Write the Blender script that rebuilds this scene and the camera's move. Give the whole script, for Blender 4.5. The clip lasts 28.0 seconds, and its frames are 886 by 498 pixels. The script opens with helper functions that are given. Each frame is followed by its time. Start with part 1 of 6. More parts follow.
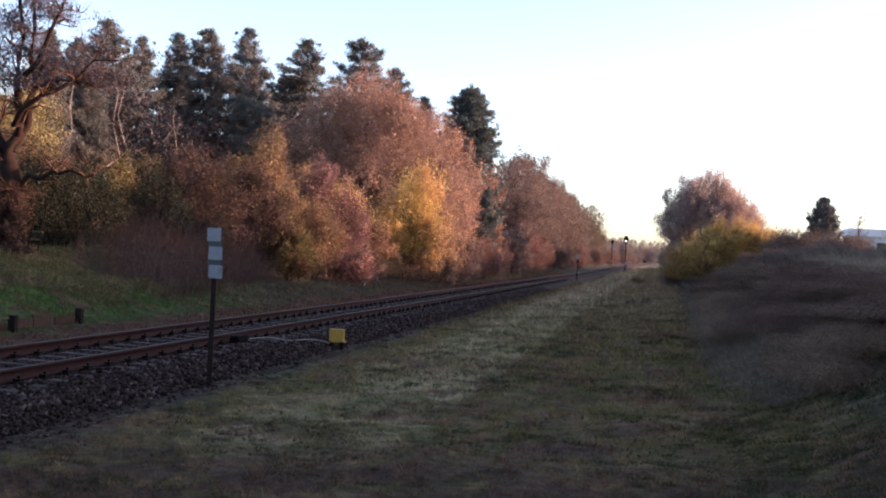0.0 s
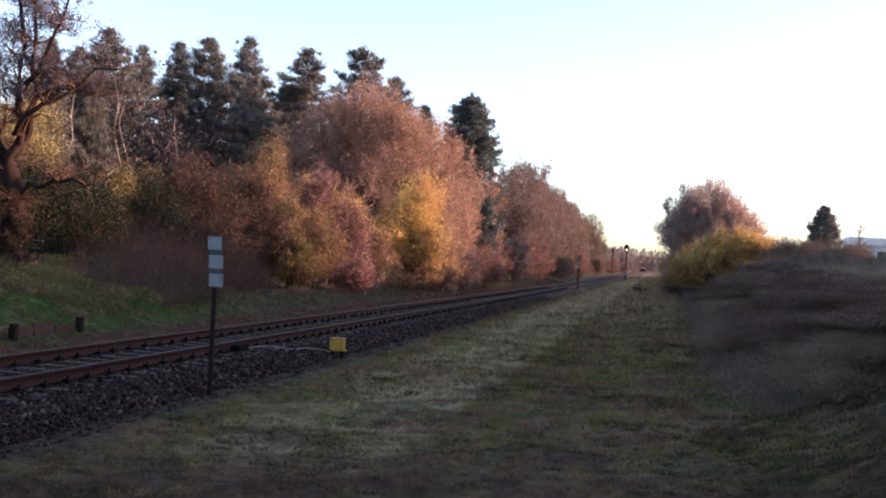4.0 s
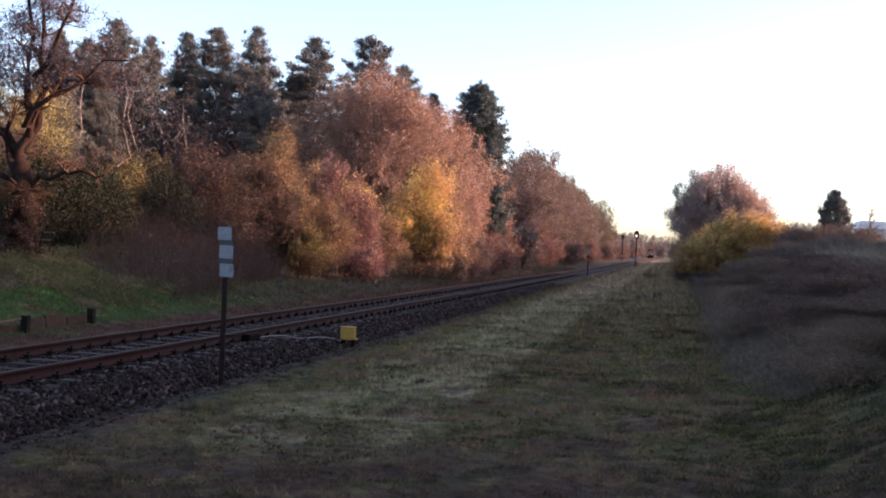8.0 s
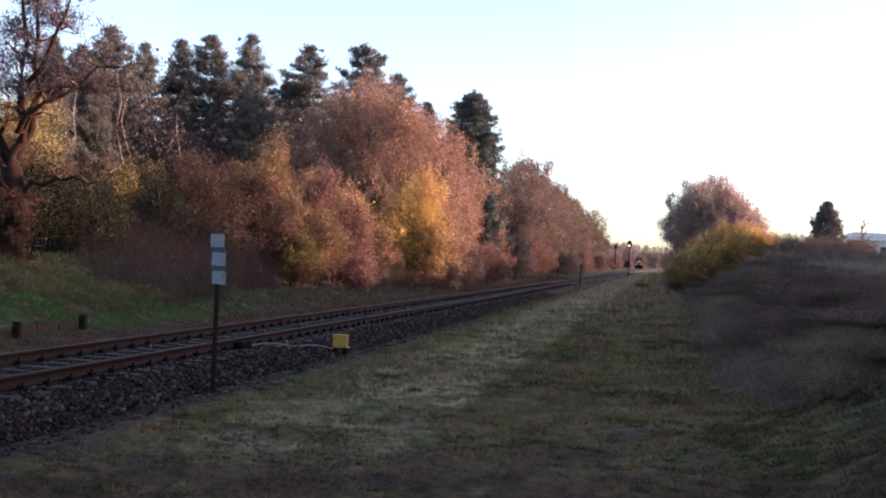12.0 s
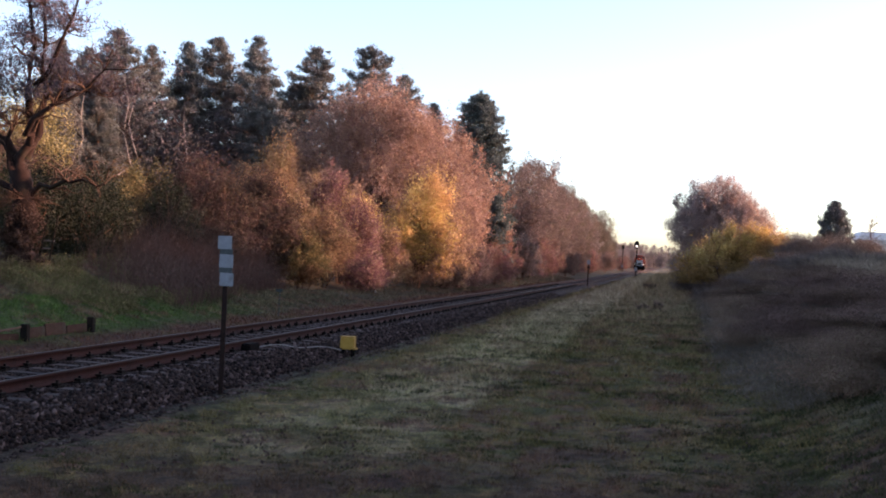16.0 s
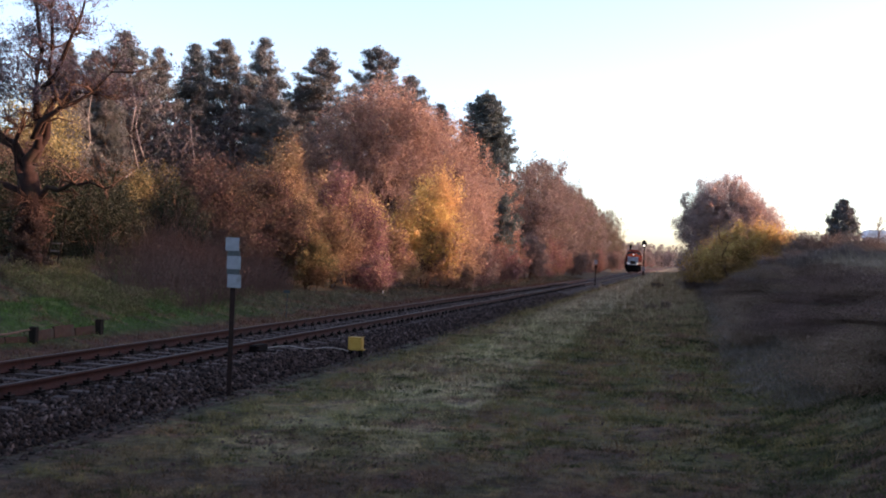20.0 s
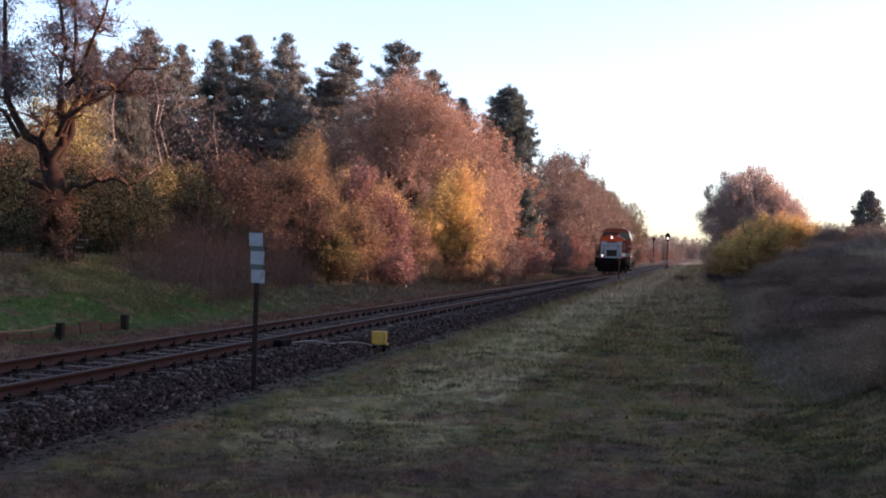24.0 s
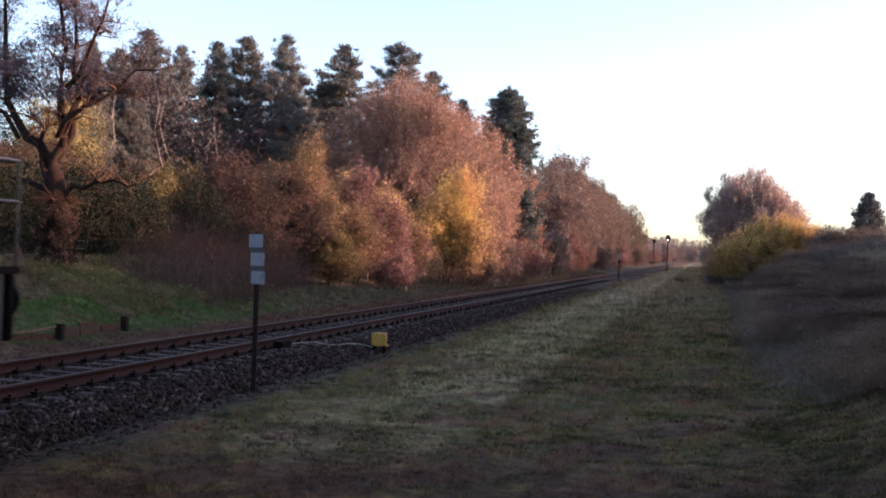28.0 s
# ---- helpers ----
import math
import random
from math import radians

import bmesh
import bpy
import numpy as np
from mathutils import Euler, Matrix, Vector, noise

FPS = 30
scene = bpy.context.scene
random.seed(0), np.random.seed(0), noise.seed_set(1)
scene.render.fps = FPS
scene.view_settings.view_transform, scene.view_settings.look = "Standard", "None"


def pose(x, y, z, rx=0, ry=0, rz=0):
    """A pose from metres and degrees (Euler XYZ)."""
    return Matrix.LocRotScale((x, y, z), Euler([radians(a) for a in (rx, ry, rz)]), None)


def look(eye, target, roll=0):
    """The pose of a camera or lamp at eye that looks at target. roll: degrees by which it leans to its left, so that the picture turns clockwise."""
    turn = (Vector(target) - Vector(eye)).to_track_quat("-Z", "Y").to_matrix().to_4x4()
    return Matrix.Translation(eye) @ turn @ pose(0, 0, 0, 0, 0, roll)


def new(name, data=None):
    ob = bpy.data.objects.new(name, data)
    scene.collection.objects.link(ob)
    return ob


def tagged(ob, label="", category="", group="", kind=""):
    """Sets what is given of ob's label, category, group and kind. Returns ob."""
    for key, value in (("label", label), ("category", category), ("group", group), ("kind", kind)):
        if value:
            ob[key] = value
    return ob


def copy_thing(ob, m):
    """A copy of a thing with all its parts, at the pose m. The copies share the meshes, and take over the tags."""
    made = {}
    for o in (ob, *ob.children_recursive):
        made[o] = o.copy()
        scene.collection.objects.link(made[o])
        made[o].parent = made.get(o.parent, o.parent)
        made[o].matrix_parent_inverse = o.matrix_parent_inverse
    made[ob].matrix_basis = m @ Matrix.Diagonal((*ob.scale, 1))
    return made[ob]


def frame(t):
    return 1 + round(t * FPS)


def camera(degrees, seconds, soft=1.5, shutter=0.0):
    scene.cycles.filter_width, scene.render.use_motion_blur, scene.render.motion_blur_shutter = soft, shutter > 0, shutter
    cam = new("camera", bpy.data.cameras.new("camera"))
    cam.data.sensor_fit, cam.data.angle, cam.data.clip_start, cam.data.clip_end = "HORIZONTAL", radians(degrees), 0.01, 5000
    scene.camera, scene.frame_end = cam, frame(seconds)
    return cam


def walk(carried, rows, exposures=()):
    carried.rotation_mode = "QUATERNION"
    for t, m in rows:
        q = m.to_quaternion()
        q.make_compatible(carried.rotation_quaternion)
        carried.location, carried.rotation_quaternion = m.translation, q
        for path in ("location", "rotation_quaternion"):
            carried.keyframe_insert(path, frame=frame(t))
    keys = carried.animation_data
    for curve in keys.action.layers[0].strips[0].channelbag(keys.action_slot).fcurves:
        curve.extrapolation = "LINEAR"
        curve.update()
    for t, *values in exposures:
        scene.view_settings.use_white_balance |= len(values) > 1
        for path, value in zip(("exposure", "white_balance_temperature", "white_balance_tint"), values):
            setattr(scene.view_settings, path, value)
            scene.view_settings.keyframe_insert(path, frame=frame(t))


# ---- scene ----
cam = camera(42.8, 28.0, soft=1.95, shutter=0.1)
EYE = 1.81
# seconds, yaw, pitch, roll of the hand-held camera
ROWS = [
    (0.0, 11.408, -0.026, 3.266),
    (0.5, 11.133, -0.413, 2.869),
    (1.0, 11.241, -0.451, 2.816),
    (1.5, 11.393, -0.364, 3.051),
    (2.0, 11.447, -0.077, 3.247),
    (2.5, 11.646, 0.230, 2.986),
    (3.0, 11.553, 0.029, 3.052),
    (3.5, 11.456, 0.408, 3.272),
    (5.5, 11.317, 0.382, 3.033),
    (6.0, 11.052, 0.301, 2.981),
    (6.5, 11.493, 0.114, 2.827),
    (7.0, 12.156, 0.080, 2.712),
    (7.5, 12.177, 0.087, 2.585),
    (8.0, 11.922, -0.225, 2.724),
    (8.5, 11.792, -0.203, 2.879),
    (9.0, 11.598, -0.082, 3.058),
    (9.5, 11.424, -0.072, 2.960),
    (10.0, 11.554, -0.030, 2.980),
    (10.5, 11.712, 0.184, 2.979),
    (11.0, 11.711, 0.067, 2.941),
    (11.5, 11.580, -0.004, 3.131),
    (12.0, 11.585, 0.231, 3.090),
    (12.5, 11.644, 0.251, 3.069),
    (14.5, 11.818, 0.243, 2.943),
    (15.0, 11.876, 0.313, 2.985),
    (15.5, 11.930, 0.380, 2.940),
    (16.0, 11.955, 0.268, 2.885),
    (16.5, 11.861, 0.173, 2.834),
    (17.0, 11.778, 0.316, 2.848),
    (17.5, 11.722, 0.277, 2.852),
    (18.0, 11.819, 0.182, 2.733),
    (18.5, 11.766, 0.067, 2.807),
    (19.0, 11.825, 0.252, 2.737),
    (19.5, 11.909, 0.332, 2.690),
    (20.0, 12.322, 0.272, 2.570),
    (20.5, 12.940, 0.125, 2.487),
    (21.0, 13.114, -0.151, 2.457),
    (21.5, 13.196, -0.192, 2.413),
    (23.5, 13.369, -0.058, 2.378),
    (24.0, 13.463, -0.076, 2.214),
    (24.5, 13.511, 0.073, 2.100),
    (25.0, 13.509, -0.009, 2.017),
    (25.5, 13.556, 0.052, 2.186),
    (26.0, 13.610, 0.085, 2.243),
    (26.5, 13.635, 0.108, 2.229),
    (27.0, 13.561, 0.067, 2.418),
    (27.5, 13.532, 0.081, 2.435),
    (28.0, 13.469, 0.005, 2.288),
]


def turn(yaw, pitch, roll):
    return pose(0, 0, EYE, 0, 0, yaw) @ pose(0, 0, 0, 90 + pitch) @ pose(0, 0, 0, 0, 0, roll)


STOPS, KELVIN, TINT = 2.22, 7150, 23
walk(cam, [(t, turn(yaw, pitch, roll)) for t, yaw, pitch, roll in ROWS], [(0, STOPS, KELVIN, TINT), (28, STOPS, KELVIN, TINT)])

# ---- light ----
SUN_AZ, SUN_EL = 74.0, 7.0  # degrees from the line of the track towards the right, and above the horizon
world = bpy.data.worlds.new("world")
scene.world = world
world.use_nodes = True
sky = world.node_tree.nodes.new("ShaderNodeTexSky")
sky.sky_type, sky.sun_disc = "NISHITA", False
sky.sun_elevation, sky.sun_rotation = radians(SUN_EL), radians(SUN_AZ)
sky.air_density, sky.dust_density, sky.ozone_density = 0.7, 1.2, 2.0
pale = world.node_tree.nodes.new("ShaderNodeHueSaturation")  # thin high haze
pale.inputs["Saturation"].default_value = 0.91
world.node_tree.links.new(sky.outputs[0], pale.inputs["Color"])
world.node_tree.links.new(pale.outputs[0], world.node_tree.nodes["Background"].inputs[0])
world.node_tree.nodes["Background"].inputs[1].default_value = 0.15
sun = new("sun", bpy.data.lights.new("sun", "SUN"))
sun.data.energy, sun.data.angle, sun.data.color = 3.4, radians(1.5), (1.0, 0.65, 0.48)
az, el = radians(SUN_AZ), radians(SUN_EL)
sun.matrix_world = look((200 * math.sin(az) * math.cos(el), 200 * math.cos(az) * math.cos(el), 200 * math.sin(el)), (0, 0, 0))


# ---- tools ----
def mesh_np(name, verts, faces, material):
    """A mesh from arrays; faces all of one size."""
    v, f = np.asarray(verts, np.float32), np.asarray(faces, np.int32)
    me = bpy.data.meshes.new(name)
    me.vertices.add(len(v))
    me.vertices.foreach_set("co", v.ravel())
    k = f.shape[1]
    me.loops.add(f.size)
    me.loops.foreach_set("vertex_index", f.ravel())
    me.polygons.add(len(f))
    me.polygons.foreach_set("loop_start", np.arange(len(f), dtype=np.int32) * k)
    me.update(calc_edges=True)
    me.materials.append(material)
    return me


def put(name, data, parent=None, label="", at=None):
    ob = new(name, data)
    if parent is not None:
        ob.parent = parent
    if at is not None:
        ob.matrix_basis = at
    return tagged(ob, label)


def part(name, bm, material, parent, label="", smooth=False):
    """Links a bmesh as one mesh object under a thing or a part."""
    me = bpy.data.meshes.new(name)
    bm.normal_update()
    bm.to_mesh(me)
    bm.free()
    me.materials.append(material)
    if smooth:
        for p in me.polygons:
            p.use_smooth = True
    return put(name, me, parent, label)


def thing(name, at, label, category, group="", kind=""):
    return tagged(put(name, None, at=at), label, category, group, kind)


def box(bm, x0, x1, y0, y1, z0, z1, bevel=0.0):
    c = [bm.verts.new((x, y, z)) for z in (z0, z1) for x, y in ((x0, y0), (x1, y0), (x1, y1), (x0, y1))]
    fs = [bm.faces.new([c[i] for i in q]) for q in ((3, 2, 1, 0), (4, 5, 6, 7), (0, 1, 5, 4), (1, 2, 6, 5), (2, 3, 7, 6), (3, 0, 4, 7))]
    if bevel:
        bmesh.ops.bevel(bm, geom=list({e for f in fs for e in f.edges}), offset=bevel, segments=2, affect="EDGES")
    return bm


def boxed(x0, x1, y0, y1, z0, z1, bevel=0.0):
    return box(bmesh.new(), x0, x1, y0, y1, z0, z1, bevel)


def rod(bm, a, b, r0, r1=None, n=10):
    a, b = Vector(a), Vector(b)
    r1 = r0 if r1 is None else r1
    q = (b - a).to_track_quat("Z", "Y")
    rings = [[bm.verts.new(p + q @ Vector((r * math.cos(2 * math.pi * i / n), r * math.sin(2 * math.pi * i / n), 0))) for i in range(n)] for p, r in ((a, r0), (b, r1))]
    for i in range(n):
        bm.faces.new((rings[0][i], rings[0][(i + 1) % n], rings[1][(i + 1) % n], rings[1][i]))
    bm.faces.new(rings[0][::-1]), bm.faces.new(rings[1])
    return bm


def bar(points, r, n=8):
    """A bent bar through points."""
    bm = bmesh.new()
    for a, b in zip(points, points[1:]):
        rod(bm, a, b, r, n=n)
    return bm


def prism(profile, y0, y1, bevel=0.0):
    """A body with the outline (x, z), from y0 to y1."""
    bm = bmesh.new()
    a = [bm.verts.new((x, y0, z)) for x, z in profile]
    b = [bm.verts.new((x, y1, z)) for x, z in profile]
    k = len(profile)
    for i in range(k):
        bm.faces.new((a[i], a[(i + 1) % k], b[(i + 1) % k], b[i]))
    bm.faces.new(a[::-1]), bm.faces.new(b)
    bmesh.ops.recalc_face_normals(bm, faces=bm.faces)
    if bevel:
        bmesh.ops.bevel(bm, geom=list(bm.edges), offset=bevel, segments=2, affect="EDGES")
    return bm


def tubes(paths, n=6):
    """Vertices and quads of tapered tubes; each path is a list of (point, radius)."""
    V, Q = [], []
    for path in paths:
        base = len(V)
        for i, (p, r) in enumerate(path):
            a, b = path[max(i - 1, 0)][0], path[min(i + 1, len(path) - 1)][0]
            d = Vector(b) - Vector(a)
            q = d.to_track_quat("Z", "Y") if d.length > 1e-6 else Euler((0, 0, 0)).to_quaternion()
            for k in range(n):
                w = 2 * math.pi * k / n
                V.append(tuple(Vector(p) + q @ Vector((r * math.cos(w), r * math.sin(w), 0))))
        for i in range(len(path) - 1):
            for k in range(n):
                s, e = base + i * n, base + (i + 1) * n
                Q.append((s + k, s + (k + 1) % n, e + (k + 1) % n, e + k))
    return V, Q


# ---- materials ----
def nd(nt, kind, ins=None, mode=""):
    node = nt.nodes.new("ShaderNode" + kind)
    if kind in ("Math", "VectorMath"):
        node.operation = mode
    elif kind == "MixRGB":
        node.blend_type = mode
    elif kind == "MapRange" and mode:
        node.interpolation_type = mode
    for k, v in (ins or {}).items():
        if isinstance(v, bpy.types.NodeSocket):
            nt.links.new(v, node.inputs[k])
        else:
            node.inputs[k].default_value = v
    return node


def rgb(c):
    return (c[0], c[1], c[2], 1.0)


def noise_fac(nt, vector, scale, detail=4.0, rough=0.6):
    return nd(nt, "TexNoise", {"Vector": vector, "Scale": scale, "Detail": detail, "Roughness": rough}).outputs[0]


def ramp(nt, fac, stops, ease="LINEAR"):
    r = nd(nt, "ValToRGB", {"Fac": fac})
    r.color_ramp.interpolation = ease
    while len(r.color_ramp.elements) < len(stops):
        r.color_ramp.elements.new(0.5)
    for e, (p, c) in zip(r.color_ramp.elements, stops):
        e.position, e.color = p, rgb(c) if len(c) == 3 else c
    return r.outputs[0]


def mix(nt, fac, a, b, how="MIX"):
    m = nd(nt, "MixRGB", {"Fac": fac}, how)
    for k, v in (("Color1", a), ("Color2", b)):
        if isinstance(v, bpy.types.NodeSocket):
            nt.links.new(v, m.inputs[k])
        else:
            m.inputs[k].default_value = rgb(v)
    return m.outputs[0]


def step(nt, value, lo, hi):
    return nd(nt, "MapRange", {"Value": value, "From Min": lo, "From Max": hi}, "SMOOTHSTEP").outputs[0]


def calc(nt, op, a, b):
    return nd(nt, "Math", {0: a, 1: b}, op).outputs[0]


def surface(name, a, b, rough=0.7, metal=0.0, scale=8.0, grime=None, grime_scale=1.5, bump=0.15, spec=0.15, random_tint=0.0, glow=None, streaks=0.0, coat=0.0):
    """Two tones broken by fine grain, stains at a larger scale, fine relief."""
    m = bpy.data.materials.new(name)
    m.use_nodes = True
    nt = m.node_tree
    bsdf = nt.nodes["Principled BSDF"]
    co = nd(nt, "TexCoord").outputs["Object"]
    grain = noise_fac(nt, co, scale, 6.0, 0.7)
    col = ramp(nt, grain, ((0.3, a), (0.7, b)))
    if grime:
        blot = noise_fac(nt, co, grime_scale, 5.0, 0.65)
        col = mix(nt, step(nt, blot, 0.5, 0.72), col, grime)
    if streaks:
        run = nd(nt, "Mapping", {"Vector": co, "Scale": (9.0, 9.0, 0.7)}).outputs[0]
        col = mix(nt, calc(nt, "MULTIPLY", step(nt, noise_fac(nt, run, 1.0, 4.0, 0.7), 0.5, 0.75), streaks), col, (0.16, 0.05, 0.02))
    if random_tint:
        rnd = nd(nt, "ObjectInfo").outputs["Random"]
        k = nd(nt, "MapRange", {"Value": rnd, "To Min": 1 - random_tint, "To Max": 1 + random_tint}).outputs[0]
        col = nd(nt, "HueSaturation", {"Color": col, "Value": k}).outputs[0]
    nt.links.new(col, bsdf.inputs["Base Color"])
    bsdf.inputs["Metallic"].default_value = metal
    bsdf.inputs["Specular IOR Level"].default_value = spec
    r = nd(nt, "MapRange", {"Value": grain, "To Min": max(0.02, rough - 0.12), "To Max": min(1, rough + 0.12)}).outputs[0]
    nt.links.new(r, bsdf.inputs["Roughness"])
    if bump:
        bp = nd(nt, "Bump", {"Height": grain, "Strength": bump, "Distance": 0.01})
        nt.links.new(bp.outputs[0], bsdf.inputs["Normal"])
    if coat:
        bsdf.inputs["Coat Weight"].default_value = coat
        bsdf.inputs["Coat Roughness"].default_value = 0.05
        dents = nd(nt, "Bump", {"Height": noise_fac(nt, co, 1.6, 2.0, 0.5), "Strength": 0.35, "Distance": 0.03})
        nt.links.new(dents.outputs[0], bsdf.inputs["Coat Normal"])
    if glow:
        bsdf.inputs["Emission Color"].default_value = rgb(glow[:3])
        bsdf.inputs["Emission Strength"].default_value = glow[3]
    return m


def foliage(name, colours, trans=0.35, patch=None, vary=1.0, sat=0.84):
    """Leaves: each one takes a colour of its own, with drifts of another tone through the crown."""
    m = bpy.data.materials.new(name)
    m.use_nodes = True
    nt = m.node_tree
    nt.nodes.remove(nt.nodes["Principled BSDF"])
    geo = nd(nt, "NewGeometry")
    k = len(colours)
    col = ramp(nt, geo.outputs["Random Per Island"], [((i + 0.5) / k, c) for i, c in enumerate(colours)])
    drift = noise_fac(nt, geo.outputs["Position"], 0.7, 3.0)
    if patch:
        col = mix(nt, calc(nt, "MULTIPLY", step(nt, drift, 0.5, 0.62), 0.75), col, patch)
    tone = nd(nt, "MapRange", {"Value": noise_fac(nt, geo.outputs["Position"], 2.3, 3.0), "From Min": 0.25, "From Max": 0.75, "To Min": 1 - 0.35 * vary, "To Max": 1 + 0.35 * vary}).outputs[0]
    mass = nd(nt, "MapRange", {"Value": noise_fac(nt, geo.outputs["Position"], 0.42, 2.0), "From Min": 0.3, "From Max": 0.7, "To Min": 1 - 0.3 * vary, "To Max": 1 + 0.3 * vary}).outputs[0]
    col = nd(nt, "HueSaturation", {"Color": col, "Saturation": sat, "Value": calc(nt, "MULTIPLY", tone, mass)}).outputs[0]
    d = nd(nt, "BsdfDiffuse", {"Color": col})
    t = nd(nt, "BsdfTranslucent", {"Color": col})
    s = nd(nt, "MixShader", {0: trans, 1: d.outputs[0], 2: t.outputs[0]})
    nt.links.new(s.outputs[0], nt.nodes["Material Output"].inputs[0])
    return m


def ground_tones(nt):
    """The sward's colour by place: pale mown track beside the ballast, darker turf, brown bank, green lawn across the line."""
    pos = nd(nt, "NewGeometry").outputs["Position"]
    xyz = nd(nt, "SeparateXYZ", {0: pos})
    x, y = xyz.outputs[0], xyz.outputs[1]
    big = noise_fac(nt, pos, 0.33, 4.0)
    mid = noise_fac(nt, pos, 1.3, 6.0, 0.7)
    fine = noise_fac(nt, pos, 7.0, 6.0, 0.75)
    bent = calc(nt, "ADD", calc(nt, "ADD", x, calc(nt, "MULTIPLY", y, 0.012)), calc(nt, "MULTIPLY", calc(nt, "SUBTRACT", mid, 0.5), 0.6))
    turf = ramp(nt, mid, ((0.32, (0.04, 0.035, 0.013)), (0.46, (0.1, 0.08, 0.03)), (0.56, (0.16, 0.106, 0.052)), (0.64, (0.142, 0.067, 0.042)), (0.74, (0.075, 0.034, 0.022))))
    pale = ramp(nt, mid, ((0.34, (0.07727, 0.0798, 0.03112)), (0.47, (0.235, 0.203, 0.105)), (0.6, (0.345, 0.26, 0.165)), (0.72, (0.1546, 0.0945, 0.0581))))
    inside = calc(nt, "MULTIPLY", calc(nt, "MULTIPLY", step(nt, bent, -5.7, -4.3), step(nt, calc(nt, "ADD", y, calc(nt, "MULTIPLY", big, 6.0)), 12.0, 17.5)), calc(nt, "SUBTRACT", 1.0, step(nt, bent, -2.72, -2.38)))
    gaps = nd(nt, "MapRange", {"Value": big, "From Min": 0.4, "From Max": 0.56, "To Min": 0.35}).outputs[0]
    col = mix(nt, calc(nt, "MULTIPLY", inside, gaps), turf, pale)
    # Tan with distance: dry grass, lightened further for the haze over it.
    dry = calc(nt, "MULTIPLY", calc(nt, "MULTIPLY", step(nt, y, 22.0, 60.0), calc(nt, "SUBTRACT", step(nt, bent, -5.8, -5.0), calc(nt, "MULTIPLY", step(nt, bent, -2.72, -2.38), 0.5))), 0.75)
    col = mix(nt, dry, col, ramp(nt, mid, ((0.34, (0.2, 0.16, 0.105)), (0.6, (0.34, 0.265, 0.185)))))
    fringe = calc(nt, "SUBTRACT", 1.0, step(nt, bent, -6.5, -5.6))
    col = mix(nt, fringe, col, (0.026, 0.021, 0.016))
    bank = ramp(nt, mid, ((0.3, (0.036, 0.03, 0.02)), (0.55, (0.078, 0.062, 0.044)), (0.7, (0.125, 0.095, 0.07))))
    foot = calc(nt, "ADD", bent, nd(nt, "MapRange", {"Value": y, "From Min": 11.0, "From Max": 20.0, "To Min": -1.1, "To Max": 0.0}).outputs[0])
    col = mix(nt, step(nt, foot, 0.9, 2.0), col, bank)
    lawn = ramp(nt, mid, ((0.3, (0.028, 0.053, 0.012)), (0.6, (0.047, 0.084, 0.02)), (0.75, (0.06, 0.064, 0.025))))
    left = calc(nt, "SUBTRACT", 1.0, step(nt, x, -12.7, -11.9))
    green = calc(nt, "MULTIPLY", step(nt, bent, -15.9, -14.9), calc(nt, "SUBTRACT", 1.0, calc(nt, "MULTIPLY", step(nt, calc(nt, "ADD", y, calc(nt, "MULTIPLY", mid, 9.0)), 31.0, 42.0), 0.92)))
    rough = ramp(nt, mid, ((0.3, (0.042, 0.04, 0.02)), (0.6, (0.085, 0.07, 0.046)), (0.75, (0.075, 0.056, 0.036))))
    rough = mix(nt, calc(nt, "MULTIPLY", step(nt, y, 34.0, 60.0), 0.7), rough, (0.058, 0.044, 0.036))
    col = mix(nt, left, col, mix(nt, green, rough, lawn))
    col = mix(nt, calc(nt, "MULTIPLY", step(nt, x, -13.0, -12.4), calc(nt, "SUBTRACT", 1.0, step(nt, x, -10.6, -10.2))), col, (0.075, 0.036, 0.026))
    flat = nd(nt, "VectorMath", {0: pos, 1: (1.0, 1.25, 1.0)}, "MULTIPLY").outputs[0]
    moss = calc(nt, "MULTIPLY", calc(nt, "MULTIPLY", step(nt, noise_fac(nt, flat, 0.62, 4.0, 0.65), 0.5, 0.6), calc(nt, "SUBTRACT", 0.75, calc(nt, "MULTIPLY", inside, 0.5))), calc(nt, "SUBTRACT", 1.0, step(nt, y, 24.0, 50.0)))
    col = mix(nt, moss, col, mix(nt, 0.5, col, (0.06, 0.077, 0.028)))
    soil = calc(nt, "MULTIPLY", step(nt, noise_fac(nt, nd(nt, "VectorMath", {0: flat, 1: (13.0, 4.0, 0.0)}, "ADD").outputs[0], 0.9, 5.0, 0.7), 0.52, 0.6), 0.8)
    col = mix(nt, soil, col, (0.11, 0.056, 0.042))
    straw = calc(nt, "MULTIPLY", step(nt, noise_fac(nt, nd(nt, "VectorMath", {0: flat, 1: (3.0, 21.0, 0.0)}, "ADD").outputs[0], 1.5, 5.0, 0.7), 0.53, 0.64), 0.5)
    col = mix(nt, straw, col, mix(nt, 0.6, col, (0.24, 0.21, 0.12)))
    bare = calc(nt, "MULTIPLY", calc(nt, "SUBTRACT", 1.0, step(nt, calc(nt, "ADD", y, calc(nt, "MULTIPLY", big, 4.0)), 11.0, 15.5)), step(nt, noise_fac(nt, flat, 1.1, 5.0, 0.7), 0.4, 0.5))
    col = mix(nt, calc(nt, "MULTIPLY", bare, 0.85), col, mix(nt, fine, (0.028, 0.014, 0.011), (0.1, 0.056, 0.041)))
    # Dark spots: shade between the grass tufts, put into the colour.
    tuft_shade = calc(nt, "MULTIPLY", step(nt, noise_fac(nt, flat, 2.6, 4.0, 0.6), 0.54, 0.64), 0.7)
